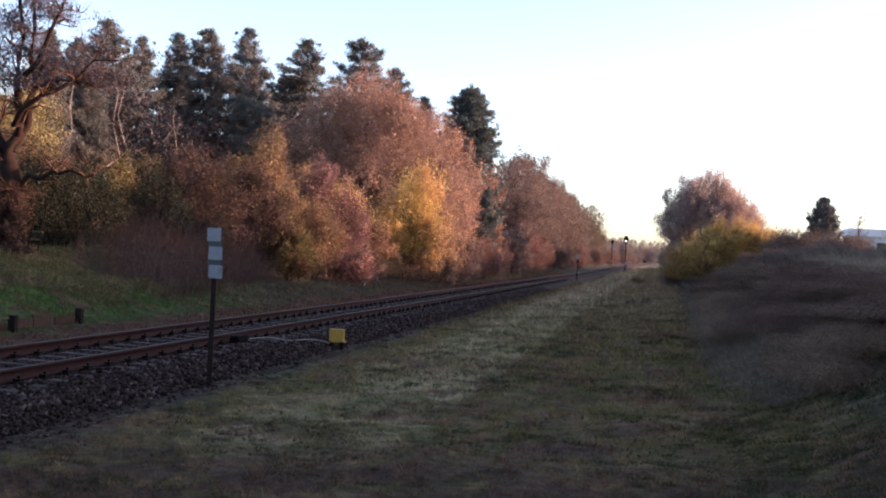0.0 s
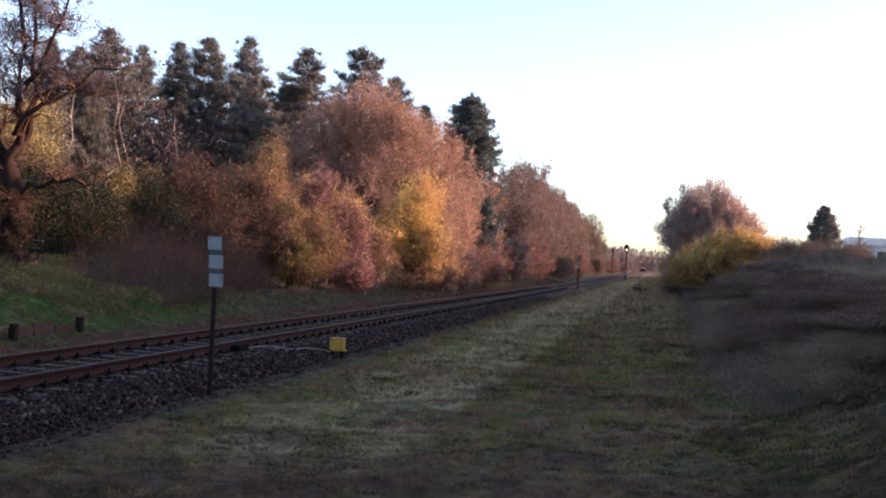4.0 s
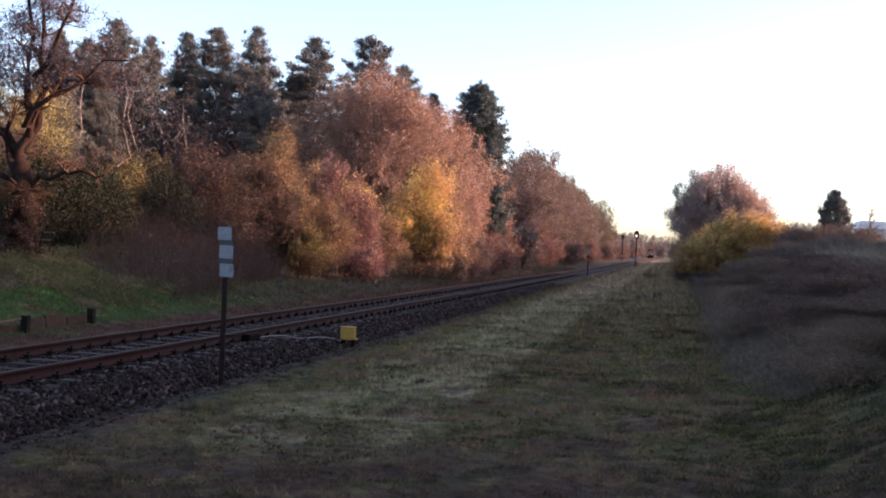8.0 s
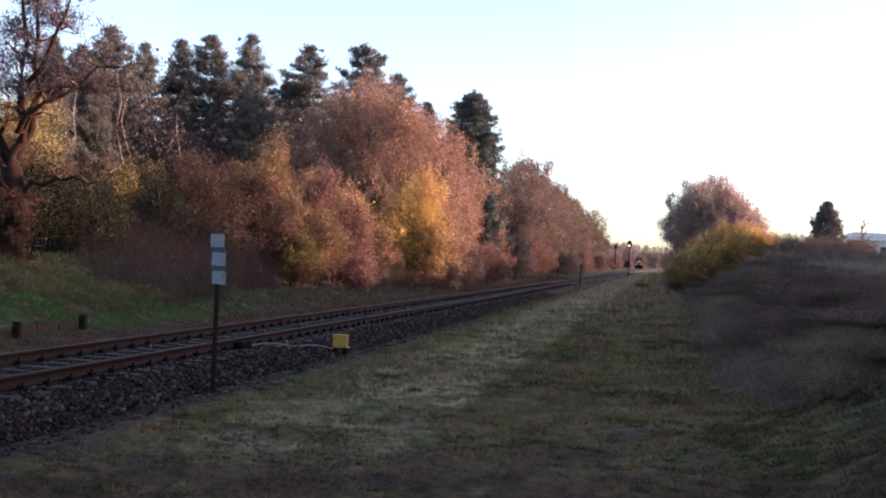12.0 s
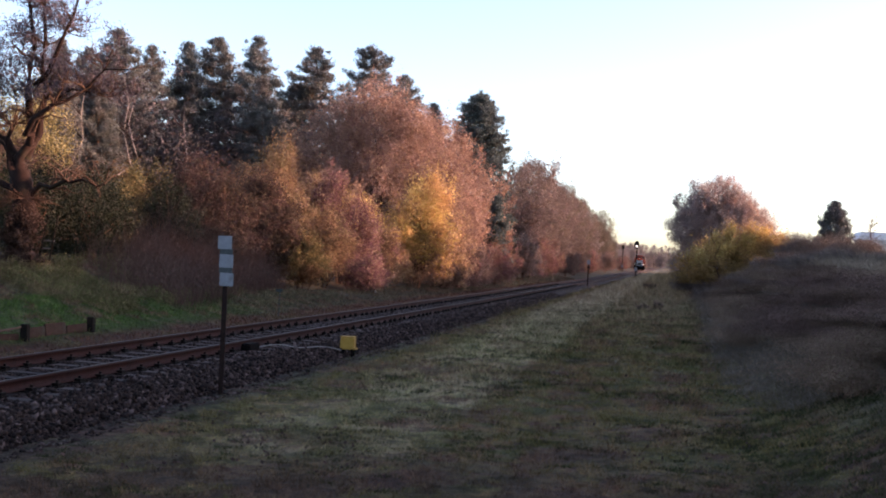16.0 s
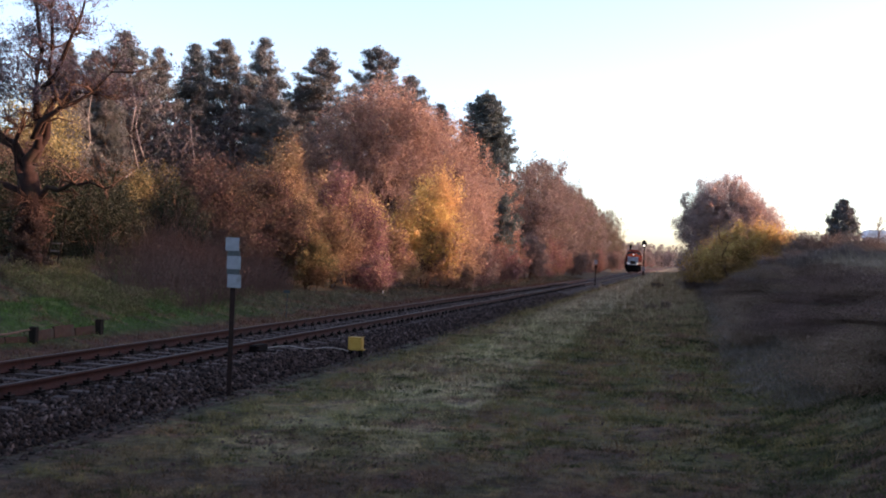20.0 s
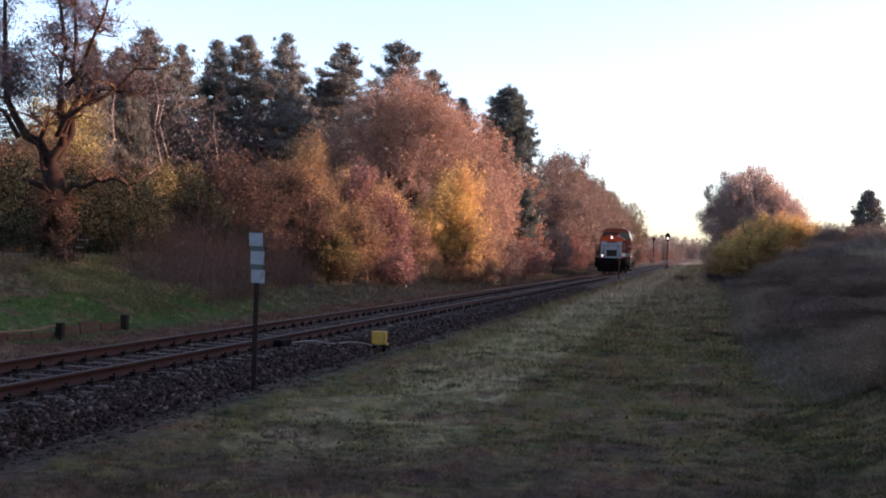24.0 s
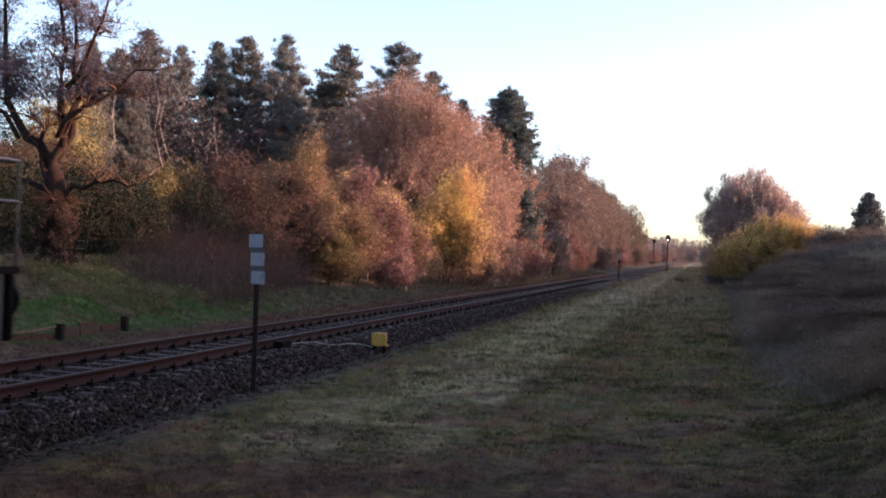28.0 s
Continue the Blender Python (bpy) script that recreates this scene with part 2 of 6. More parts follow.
    col = mix(nt, tuft_shade, col, mix(nt, 0.72, col, (0.012, 0.011, 0.007)))
    litter = calc(nt, "MULTIPLY", step(nt, noise_fac(nt, pos, 0.55, 3.0), 0.55, 0.68), 0.7)
    col = mix(nt, litter, col, (0.06, 0.036, 0.024))
    return mix(nt, 0.75, col, ramp(nt, fine, ((0.36, (0.18, 0.18, 0.18)), (0.62, (1, 1, 1)))), "MULTIPLY"), fine


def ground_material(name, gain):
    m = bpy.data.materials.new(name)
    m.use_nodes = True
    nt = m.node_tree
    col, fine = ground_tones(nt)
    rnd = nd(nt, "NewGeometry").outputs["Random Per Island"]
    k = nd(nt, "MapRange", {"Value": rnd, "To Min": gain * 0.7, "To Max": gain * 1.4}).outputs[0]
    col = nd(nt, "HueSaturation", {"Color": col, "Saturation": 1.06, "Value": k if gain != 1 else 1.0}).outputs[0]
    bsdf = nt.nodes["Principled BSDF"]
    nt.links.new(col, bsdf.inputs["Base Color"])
    bsdf.inputs["Roughness"].default_value = 0.95
    bsdf.inputs["Specular IOR Level"].default_value = 0.15
    if gain == 1:
        nt.links.new(nd(nt, "Bump", {"Height": fine, "Strength": 0.8, "Distance": 0.06}).outputs[0], bsdf.inputs["Normal"])
    return m


def stone_material():
    m = bpy.data.materials.new("ballast_stone")
    m.use_nodes = True
    nt = m.node_tree
    geo = nd(nt, "NewGeometry")
    mixed = calc(nt, "ADD", geo.outputs["Random Per Island"], nd(nt, "ObjectInfo").outputs["Random"])
    col = ramp(nt, calc(nt, "FRACT", mixed, 0.0), ((0.0, (0.01, 0.006, 0.005)), (0.55, (0.034, 0.021, 0.0175)), (0.88, (0.074, 0.049, 0.043)), (1.0, (0.16, 0.115, 0.105))))
    col = mix(nt, 0.5, col, ramp(nt, noise_fac(nt, geo.outputs["Position"], 30.0), ((0.3, (0.4, 0.36, 0.34)), (0.7, (1, 1, 1)))), "MULTIPLY")
    bsdf = nt.nodes["Principled BSDF"]
    nt.links.new(col, bsdf.inputs["Base Color"])
    bsdf.inputs["Roughness"].default_value = 0.9
    bsdf.inputs["Specular IOR Level"].default_value = 0.12
    return m


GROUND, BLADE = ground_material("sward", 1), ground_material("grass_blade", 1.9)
STONE = stone_material()
BED = surface("ballast_bed", (0.015, 0.0088, 0.0074), (0.05, 0.03, 0.0255), 0.95, scale=18, grime=(0.02723, 0.01354, 0.009996), bump=1.0)
RUST = surface("rusty_rail_steel", (0.021, 0.0066, 0.0054), (0.044, 0.0145, 0.0115), 0.8, 0.1, 20, (0.0136, 0.004363, 0.003462), 3, 0.4)
RAILTOP = surface("worn_rail_head", (0.0297, 0.02178, 0.01815), (0.0495, 0.0363, 0.03135), 0.55, 0.5, 12, (0.033, 0.0198, 0.0132), 2, 0.1)
SLEEPER = surface("weathered_sleeper", (0.036, 0.026, 0.023), (0.1, 0.076, 0.07), 0.9, 0, 14, (0.009389, 0.00507, 0.003508), 3, 0.5, random_tint=0.35)
CLIP = surface("dark_fastening_iron", (0.006, 0.0042, 0.0033), (0.015, 0.0096, 0.0072), 0.8, 0.3, 30)
BARK = surface("rough_bark", (0.009526, 0.004819, 0.004284), (0.03062, 0.01499, 0.01178), 0.95, 0, 9, (0.03402, 0.02678, 0.01607), 1.2, 1.0)
PINEBARK = surface("red_pine_bark", (0.06, 0.032, 0.02), (0.16, 0.08, 0.05), 0.95, 0, 8, (0.05, 0.035, 0.03), 1, 1.0)
BIRCHBARK = surface("pale_birch_bark", (0.16, 0.13, 0.12), (0.27, 0.23, 0.215), 0.8, 0, 6, (0.05, 0.04, 0.035), 2.5, 0.4)
TWIG = surface("brown_twigs", (0.04, 0.022, 0.015), (0.11, 0.06, 0.04), 0.95, 0, 5, bump=0.3)
STEM = surface("dry_stems", (0.085, 0.046, 0.036), (0.19, 0.108, 0.084), 0.95, 0, 3, bump=0.2)
OLDWOOD = surface("wet_old_timber", (0.00585, 0.003705, 0.002535), (0.01657, 0.01073, 0.0078), 0.9, 0, 10, (0.0234, 0.01268, 0.0078), 2, 0.6)
PLANK = surface("rotting_red_brown_plank", (0.03, 0.015, 0.011), (0.075, 0.037, 0.027), 0.9, 0, 8, (0.05, 0.04, 0.03), 2, 0.6)
YELLOW = surface("faded_yellow_paint", (0.3182, 0.178, 0.03), (0.395, 0.232, 0.05), 0.55, 0, 9, (0.2142, 0.1346, 0.0306), 4, 0.1)
WHITEBOARD = surface("white_sign_enamel", (0.1674, 0.1786, 0.2009), (0.2232, 0.2344, 0.2567), 0.45, 0, 14, (0.1395, 0.1395, 0.1451), 5, 0.05)
STRIP = surface("grey_green_strip", (0.03, 0.036, 0.038), (0.075, 0.085, 0.085), 0.6, 0, 60, bump=0.1)
POSTSTEEL = surface("dark_red_post_steel", (0.0132, 0.0072, 0.006), (0.033, 0.0168, 0.0132), 0.75, 0.3, 16, bump=0.3)
DARKIRON = surface("black_running_gear", (0.0025, 0.00184, 0.00207), (0.0075, 0.00506, 0.00495), 0.85, 0.0, 12, (0.01375, 0.00736, 0.00585), 2, 0.2, 0.06)
WHEELSTEEL = surface("worn_wheel_steel", (0.014, 0.0105, 0.0098), (0.032, 0.024, 0.022), 0.6, 0.3, 10)
ORANGE = surface("orange_paint", (0.46, 0.093, 0.008), (0.48, 0.102, 0.009), 0.5, 0, 40, (0.42, 0.078, 0.014), 0.8, 0.03, streaks=0.45, spec=0.3, coat=1.0)
CREAM = surface("cream_white_paint", (0.42, 0.41, 0.38), (0.47, 0.46, 0.43), 0.45, 0, 30, (0.2707, 0.253, 0.2268), 1.3, 0.03, streaks=0.18, spec=0.5, coat=0.7)
NOSEORANGE = surface("orange_nose_paint", (0.46, 0.05, 0.012), (0.52, 0.062, 0.015), 0.5, 0, 3, (0.38, 0.045, 0.014), 0.8, 0.03, spec=0.2)
RED = surface("red_roof_paint", (0.1763, 0.02074, 0.009216), (0.2203, 0.0311, 0.01382), 0.5, 0, 4, (0.1322, 0.02074, 0.01382), 1.2, 0.05, spec=0.35)
BLACK = surface("black_louvre", (0.003, 0.003, 0.004), (0.008, 0.008, 0.009), 0.8, 0.0, 20, spec=0.08)
# Bluer and darker than CREAM: the nose's shade is put into the paint.
NOSEWHITE = surface("shade_toned_nose_white", (0.25, 0.265, 0.29), (0.3, 0.315, 0.34), 0.4, 0, 4, (0.2, 0.195, 0.19), 1.3, 0.03, streaks=0.25, spec=0.4)
GRILLE = surface("dusty_brown_grille", (0.018, 0.014, 0.0125), (0.045, 0.034, 0.029), 0.85, 0, 25, (0.06, 0.036, 0.025), 3, 0.3)
MARK = surface("dark_lettering_paint", (0.014, 0.012, 0.013), (0.03, 0.022, 0.02), 0.6, 0, 8, spec=0.2)
RAILGREY = surface("grey_handrail_paint", (0.115, 0.095, 0.085), (0.17, 0.145, 0.13), 0.45, 0.2, 20)
RAILDARK = surface("dark_handrail_paint", (0.028, 0.025, 0.026), (0.065, 0.06, 0.06), 0.5, 0.3, 20)
LAMP = surface("lit_lamp_glass", (0.9, 0.9, 0.9), (1, 1, 1), 0.2, 0, 5, bump=0, glow=(1.0, 0.93, 0.85, 1.2))
SIGNALLAMP = surface("lit_signal_glass", (0.9, 0.9, 0.9), (1, 1, 1), 0.2, 0, 5, bump=0, glow=(1.0, 0.9, 0.8, 0.5))
CABLE = surface("pale_cable", (0.225, 0.2175, 0.21), (0.315, 0.3, 0.285), 0.7, 0, 15)
GLASS = bpy.data.materials.new("cab_glass")
GLASS.use_nodes = True
gb = GLASS.node_tree.nodes["Principled BSDF"]
gb.inputs["Base Color"].default_value = (0.03, 0.04, 0.045, 1)
gb.inputs["Roughness"].default_value = 0.08
ROOFPALE = surface("pale_roof_sheet", (0.66, 0.66, 0.682), (0.792, 0.792, 0.814), 0.6, 0, 2, (0.55, 0.55, 0.572), 0.4, 0.05)
WALLPALE = surface("pale_shed_wall", (0.5, 0.5, 0.5), (0.62, 0.62, 0.62), 0.8, 0, 2, (0.3, 0.32, 0.3), 0.3, 0.05)
TEAL = surface("grey_green_screen", (0.06, 0.085, 0.085), (0.1, 0.13, 0.13), 0.8, 0, 1, (0.08, 0.1, 0.08), 0.3, 0.2)

LEAF_BEECH = foliage("copper_beech_leaves", ((0.2108, 0.1163, 0.08867), (0.3162, 0.1794, 0.1319), (0.274, 0.1462, 0.1196), (0.3795, 0.2458, 0.169)), patch=(0.2108, 0.1296, 0.1196), vary=0.85, sat=0.89)
LEAF_RED = foliage("red_brown_leaves", ((0.1586, 0.06068, 0.07618), (0.2222, 0.09507, 0.09608), (0.1269, 0.04922, 0.06624), (0.2857, 0.1808, 0.1159)), patch=(0.2699, 0.158, 0.09608))
LEAF_GOLD = foliage("golden_leaves", ((0.4868, 0.3151, 0.1201), (0.5841, 0.4326, 0.1477), (0.3893, 0.1975, 0.1063), (0.6425, 0.5149, 0.1893)), patch=(0.42, 0.24, 0.12), trans=0.45, sat=0.98)
LEAF_BROWN = foliage("brown_orange_leaves", ((0.195, 0.1, 0.062), (0.27, 0.15, 0.07), (0.14, 0.072, 0.056), (0.31, 0.205, 0.09)), patch=(0.2, 0.145, 0.065))
LEAF_OLIVE = foliage("olive_yellow_leaves", ((0.0968, 0.0918, 0.036), (0.176, 0.1258, 0.0468), (0.0616, 0.0663, 0.0306), (0.2464, 0.1598, 0.0522)), patch=(0.1408, 0.0663, 0.036))
LEAF_IVY = foliage("dark_ivy_leaves", ((0.012, 0.0165, 0.0095), (0.021, 0.027, 0.0145), (0.03, 0.032, 0.023), (0.054, 0.055, 0.044)), 0.15)
LEAF_DULL = foliage("dull_brown_leaves", ((0.08471, 0.0436, 0.03968), (0.12, 0.06177, 0.05103), (0.06356, 0.03634, 0.03402), (0.09889, 0.07267, 0.04536)), patch=(0.07061, 0.05087, 0.03402))
LEAF_DARK = foliage("dark_scrub_leaves", ((0.125, 0.096, 0.085), (0.165, 0.122, 0.105), (0.11, 0.09, 0.074), (0.185, 0.13, 0.11)), 0.2)
LEAF_BRAMBLE = foliage("bramble_leaves", ((0.168, 0.12, 0.094), (0.21, 0.145, 0.113), (0.15, 0.125, 0.082), (0.24, 0.16, 0.125)), 0.25, sat=1.1)
LEAF_RUSSET = foliage("russet_bramble_leaves", ((0.14, 0.075, 0.058), (0.175, 0.095, 0.072), (0.12, 0.075, 0.06)), 0.2, patch=(0.09, 0.062, 0.05))
LEAF_WITHER = foliage("withered_grey_brown_leaves", ((0.1, 0.07, 0.054), (0.13, 0.09, 0.068), (0.115, 0.077, 0.06)), 0.25, sat=1.1)
LEAF_MOSS = foliage("grey_green_brown_leaves", ((0.115, 0.095, 0.066), (0.155, 0.118, 0.084), (0.1, 0.092, 0.072), (0.18, 0.12, 0.09)), 0.3, patch=(0.15, 0.09, 0.075))
NEEDLE = foliage("pine_needles", ((0.086, 0.092, 0.088), (0.115, 0.12, 0.115), (0.13, 0.126, 0.12), (0.095, 0.104, 0.108)), 0.12, patch=(0.138, 0.118, 0.115), vary=0.7)
NEEDLE_BLUE = foliage("blue_green_needles", ((0.066, 0.088, 0.088), (0.092, 0.115, 0.114), (0.115, 0.13, 0.126)), 0.15, vary=0.7)
NEEDLE_OLD = foliage("brownish_needles", ((0.07862, 0.06357, 0.07855), (0.1123, 0.08091, 0.1047), (0.06739, 0.06357, 0.07855)), 0.2)
# Darker than NEEDLE by the shade inside the wood.
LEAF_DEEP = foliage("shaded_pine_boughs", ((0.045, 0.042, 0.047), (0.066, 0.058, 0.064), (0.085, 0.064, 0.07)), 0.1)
# Dulled to mauve: haze over the further wood edge, held in the colour.
LEAF_HAZE = foliage("haze_toned_mauve_leaves", ((0.148, 0.1, 0.092), (0.185, 0.126, 0.118), (0.125, 0.092, 0.092), (0.2, 0.15, 0.122)), 0.3, patch=(0.185, 0.102, 0.09), vary=0.6)
# LEAF_HAZE made lighter: the haze on the bank tree is in the colour.
LEAF_BANK = foliage("haze_lifted_russet_leaves", ((0.32, 0.21, 0.19), (0.39, 0.255, 0.225), (0.28, 0.2, 0.19), (0.4, 0.285, 0.235)), 0.35, patch=(0.4, 0.225, 0.175), vary=0.4)
LEAF_WEED = foliage("grey_green_weeds", ((0.13, 0.125, 0.06), (0.16, 0.14, 0.075), (0.16, 0.115, 0.072), (0.105, 0.12, 0.045)), 0.2, patch=(0.17, 0.125, 0.08), sat=1.05)
LEAF_DEAD = foliage("dead_ivy_leaves", ((0.06, 0.035, 0.027), (0.085, 0.049, 0.036), (0.045, 0.028, 0.023)), 0.2)
LEAF_LEMON = foliage("yellow_green_leaves", ((0.27, 0.21, 0.075), (0.34, 0.26, 0.09), (0.2, 0.165, 0.06)), 0.3)
LEAF_AMBER = foliage("amber_leaves", ((0.3, 0.17, 0.1), (0.38, 0.225, 0.12), (0.24, 0.13, 0.085)), 0.35, patch=(0.4, 0.26, 0.12))
LEAF_TAN = foliage("tan_yellow_leaves", ((0.32, 0.2, 0.08), (0.4, 0.26, 0.105), (0.25, 0.16, 0.07)), 0.35, sat=1.0)
# Pale mauve-grey: the distance haze is put into this leaf colour.
LEAF_FAR = foliage("haze_toned_far_leaves", ((0.19, 0.15, 0.15), (0.25, 0.2, 0.2), (0.16, 0.135, 0.14)), 0.25, patch=(0.17, 0.145, 0.15))
DRY = foliage("dry_bank_grass", ((0.13, 0.1, 0.078), (0.17, 0.13, 0.1), (0.1, 0.082, 0.062), (0.22, 0.165, 0.128)), 0.3)
STRAW = foliage("pale_straw_grass", ((0.27, 0.21, 0.155), (0.33, 0.255, 0.19), (0.22, 0.17, 0.125)), 0.3, sat=1.0)
TUFT = foliage("dark_turf_tufts", ((0.0338, 0.0442, 0.0143), (0.0468, 0.0598, 0.0182), (0.0442, 0.039, 0.0182)), 0.2)


# ---- ground ----
TRACK = -8.77  # the track's middle beside the camera
BEND, BEND_END = 3.1e-5, 200.0


def mid_x(y):
    """The track's middle: a long easy curve to the left, then straight."""
    y = np.asarray(y, float)
    c = np.clip(y, 0, BEND_END)
    return TRACK - BEND * c * c - 2 * BEND * BEND_END * np.clip(y - BEND_END, 0, None)


def heading(y):
    return math.degrees(math.atan(2 * BEND * min(max(y, 0), BEND_END)))


def smooth(a, b, v):
    t = np.clip((v - a) / (b - a), 0, 1)
    return t * t * (3 - 2 * t)


def ripple(x, y, k):
    return (np.sin(x * 1.7 * k + 0.6 * np.sin(y * 1.1 * k)) + np.sin(y * 1.3 * k + 1.3 + 0.8 * np.sin(x * 0.9 * k)) + np.sin((x + y) * 2.3 * k + 0.5)) / 3


def land(x, y):
    """Height of the ground: the strip beside the ballast, the bank on the right, the rising wood edge on the left."""
    x, y = np.asarray(x, float), np.asarray(y, float)
    u = x - mid_x(y)
    z = np.full(np.broadcast(x, y).shape, -0.42)
    z = z + 0.1 * smooth(2.2, 6.0, u) + 0.1 * smooth(6.0, 9.6, u)
    z = z + (2.0 * smooth(9.3, 14.6, u) + 0.35 * smooth(14, 40, u)) * (1 - 0.75 * smooth(150, 420, y))
    near = 1 - smooth(30, 55, y)
    z = z + (0.3 + 0.35 * near) * smooth(-3.2, -6.5, u) + (0.35 + 0.55 * near) * smooth(-6.5, -10.0, u)
    fine = smooth(2.2, 2.8, np.abs(u)) * (1 - smooth(60, 140, y))
    z = z + fine * (0.03 * ripple(x, y, 1.0) + 0.018 * ripple(x + 5, y - 3, 3.1))
    z = z + smooth(10.0, 12.5, u) * (1 - smooth(60, 120, y)) * 0.1 * ripple(x, y, 0.9)
    return z


def spread(parts):
    return np.concatenate([np.arange(a, b, s) for a, b, s in parts])


gx = spread(((-3000, -400, 400), (-400, -80, 40), (-80, -24, 4), (-24, -17, 0.8), (-17, 7, 0.22), (7, 20, 0.6), (20, 80, 5), (80, 400, 40), (400, 3001, 400)))
gy = spread(((-300, -20, 40), (-20, 6, 2), (6, 26, 0.22), (26, 60, 0.6), (60, 160, 3), (160, 500, 12), (500, 1000, 60), (1000, 5001, 400)))
X, Y = np.meshgrid(gx, gy)
V = np.stack([X.ravel(), Y.ravel(), land(X, Y).ravel()], 1)
idx = np.arange(X.size).reshape(X.shape)
Q = np.stack([idx[:-1, :-1].ravel(), idx[:-1, 1:].ravel(), idx[1:, 1:].ravel(), idx[1:, :-1].ravel()], 1)
ground = tagged(put("ground", mesh_np("ground", V, Q, GROUND)), "uneven autumn grass strip, bank and lawn beside a railway line", "ground", kind="structure")
for p in ground.data.polygons:
    p.use_smooth = True


# ---- track ----
def sweep(name, profile, ys, material, parent, label=""):
    """A long body with the outline (u, z) that follows the track."""
    V, Q, k = [], [], len(profile)
    for y in ys:
        c = float(mid_x(y))
        V += [(c + u, y, z) for u, z in profile]
    for i in range(len(ys) - 1):
        for j in range(k):
            a, b = i * k + j, i * k + (j + 1) % k
            Q.append((a, b, b + k, a + k))
    return put(name, mesh_np(name, V, Q, material), parent, label)


LINE_Y = spread(((-40, 0, 10), (0, 200, 5), (200, 1201, 50)))
bed_y = spread(((-40, 6, 4), (6, 60, 0.5), (60, 200, 5), (200, 1201, 50)))
ballast = tagged(sweep("ballast", [(-2.25, -0.46), (-1.75, -0.26), (-1.2, -0.2), (1.2, -0.2), (1.62, -0.24), (2.15, -0.47), (0, -0.7)], bed_y, BED, None), "dark grey crushed stone ballast under the railway track", "ballast", kind="structure")
track = thing("railway_track", pose(0, 0, 0), "single railway track with rusty rails on weathered sleepers", "railway track")
for side in (-1, 1):
    s = side * 0.7525
    web = [(s - 0.065, -0.155), (s + 0.065, -0.155), (s + 0.06, -0.14), (s + 0.012, -0.125), (s + 0.012, -0.045), (s + 0.034, -0.035), (s + 0.034, -0.004), (s - 0.034, -0.004), (s - 0.034, -0.035), (s - 0.012, -0.045), (s - 0.012, -0.125), (s - 0.06, -0.14)]
    rail = sweep("rail", web, LINE_Y, RUST, track, "rust-brown steel rail with a worn head")
    sweep("running_surface", [(s - 0.029, -0.006), (s + 0.029, -0.006), (s + 0.027, 0.0), (s - 0.027, 0.0)], LINE_Y, RAILTOP, rail, "dull worn rail head")
sl = boxed(-1.3, 1.3, -0.125, 0.125, -0.33, -0.172, 0.02)
sl_me = bpy.data.meshes.new("sleeper")
sl.to_mesh(sl_me), sl.free()
sl_me.materials.append(SLEEPER)
cl = bmesh.new()
box(cl, -0.17, 0.17, -0.08, 0.08, -0.174, -0.152)
for o in (-0.105, 0.105):
    box(cl, o - 0.045, o + 0.045, -0.055, 0.055, -0.154, -0.112)
    rod(cl, (o, 0, -0.112), (o, 0, -0.075), 0.02, n=6)
cl_me = bpy.data.meshes.new("rail_fastening")
cl.to_mesh(cl_me), cl.free()
cl_me.materials.append(CLIP)
PITCH = 0.6
for i in range(150):
    y = 2.0 + i * PITCH
    at = pose(float(mid_x(y)) + random.uniform(-0.03, 0.03), y + random.uniform(-0.03, 0.03), random.uniform(-0.006, 0.002), 0, random.uniform(-0.3, 0.3), random.uniform(-0.7, 0.7) + heading(y))
    put("sleeper", sl_me, track, at=at)
    for s in (-0.7525, 0.7525):
        put("rail_fastening", cl_me, track, at=at @ pose(s, 0, 0))
V, Q = [], []
for i in range(450):
    y = 2.0 + (150 + i) * PITCH
    c, n = float(mid_x(y)), len(V)
    V += [(c + u, y + v, z) for z in (-0.33, -0.172) for u, v in ((-1.3, -0.125), (1.3, -0.125), (1.3, 0.125), (-1.3, 0.125))]
    Q += [(n + 4, n + 5, n + 6, n + 7), (n, n + 1, n + 5, n + 4), (n + 1, n + 2, n + 6, n + 5), (n + 3, n, n + 4, n + 7)]
tagged(put("sleeper_row", mesh_np("sleeper_row", V, Q, SLEEPER), track), kind="stuff")

# loose stones: a few hundred as pieces, the rest joined
ROCK = np.array([(-1, -0.8, -0.6), (0.9, -1, -0.5), (1, 0.8, -0.7), (-0.8, 1, -0.5), (-0.7, -0.6, 0.6), (0.6, -0.8, 0.7), (0.8, 0.5, 0.5), (-0.5, 0.8, 0.8)])
ROCK_Q = np.array([(3, 2, 1, 0), (4, 5, 6, 7), (0, 1, 5, 4), (1, 2, 6, 5), (2, 3, 7, 6), (3, 0, 4, 7)])


def bed_top(u):
    return np.interp(u, (-2.25, -1.75, -1.2, 1.2, 1.62, 2.15, 2.5), (-0.46, -0.26, -0.2, -0.2, -0.24, -0.46, -0.44))


def rocks(rng, y, u, size):
    n = len(y)
    q = rng.normal(size=(n, 3, 3))
    a = q[:, 0] / np.linalg.norm(q[:, 0], axis=1)[:, None]
    b = np.cross(a, q[:, 1])
    b /= np.linalg.norm(b, axis=1)[:, None]
    c = np.cross(a, b)
    M = np.stack([a, b, c], 2)
    shape = ROCK[None] * rng.uniform(0.6, 1.15, (n, 8, 1)) * rng.uniform(0.65, 1.0, (n, 1, 3)) * size[:, None, None]
    p = np.stack([mid_x(y) + u, y, bed_top(u) + size * rng.uniform(-0.25, 0.5, n)], 1)
    V = np.einsum("nij,nkj->nki", M, shape) + p[:, None]
    F = ROCK_Q[None] + 8 * np.arange(n)[:, None, None]
    return V.reshape(-1, 3), F.reshape(-1, 4)


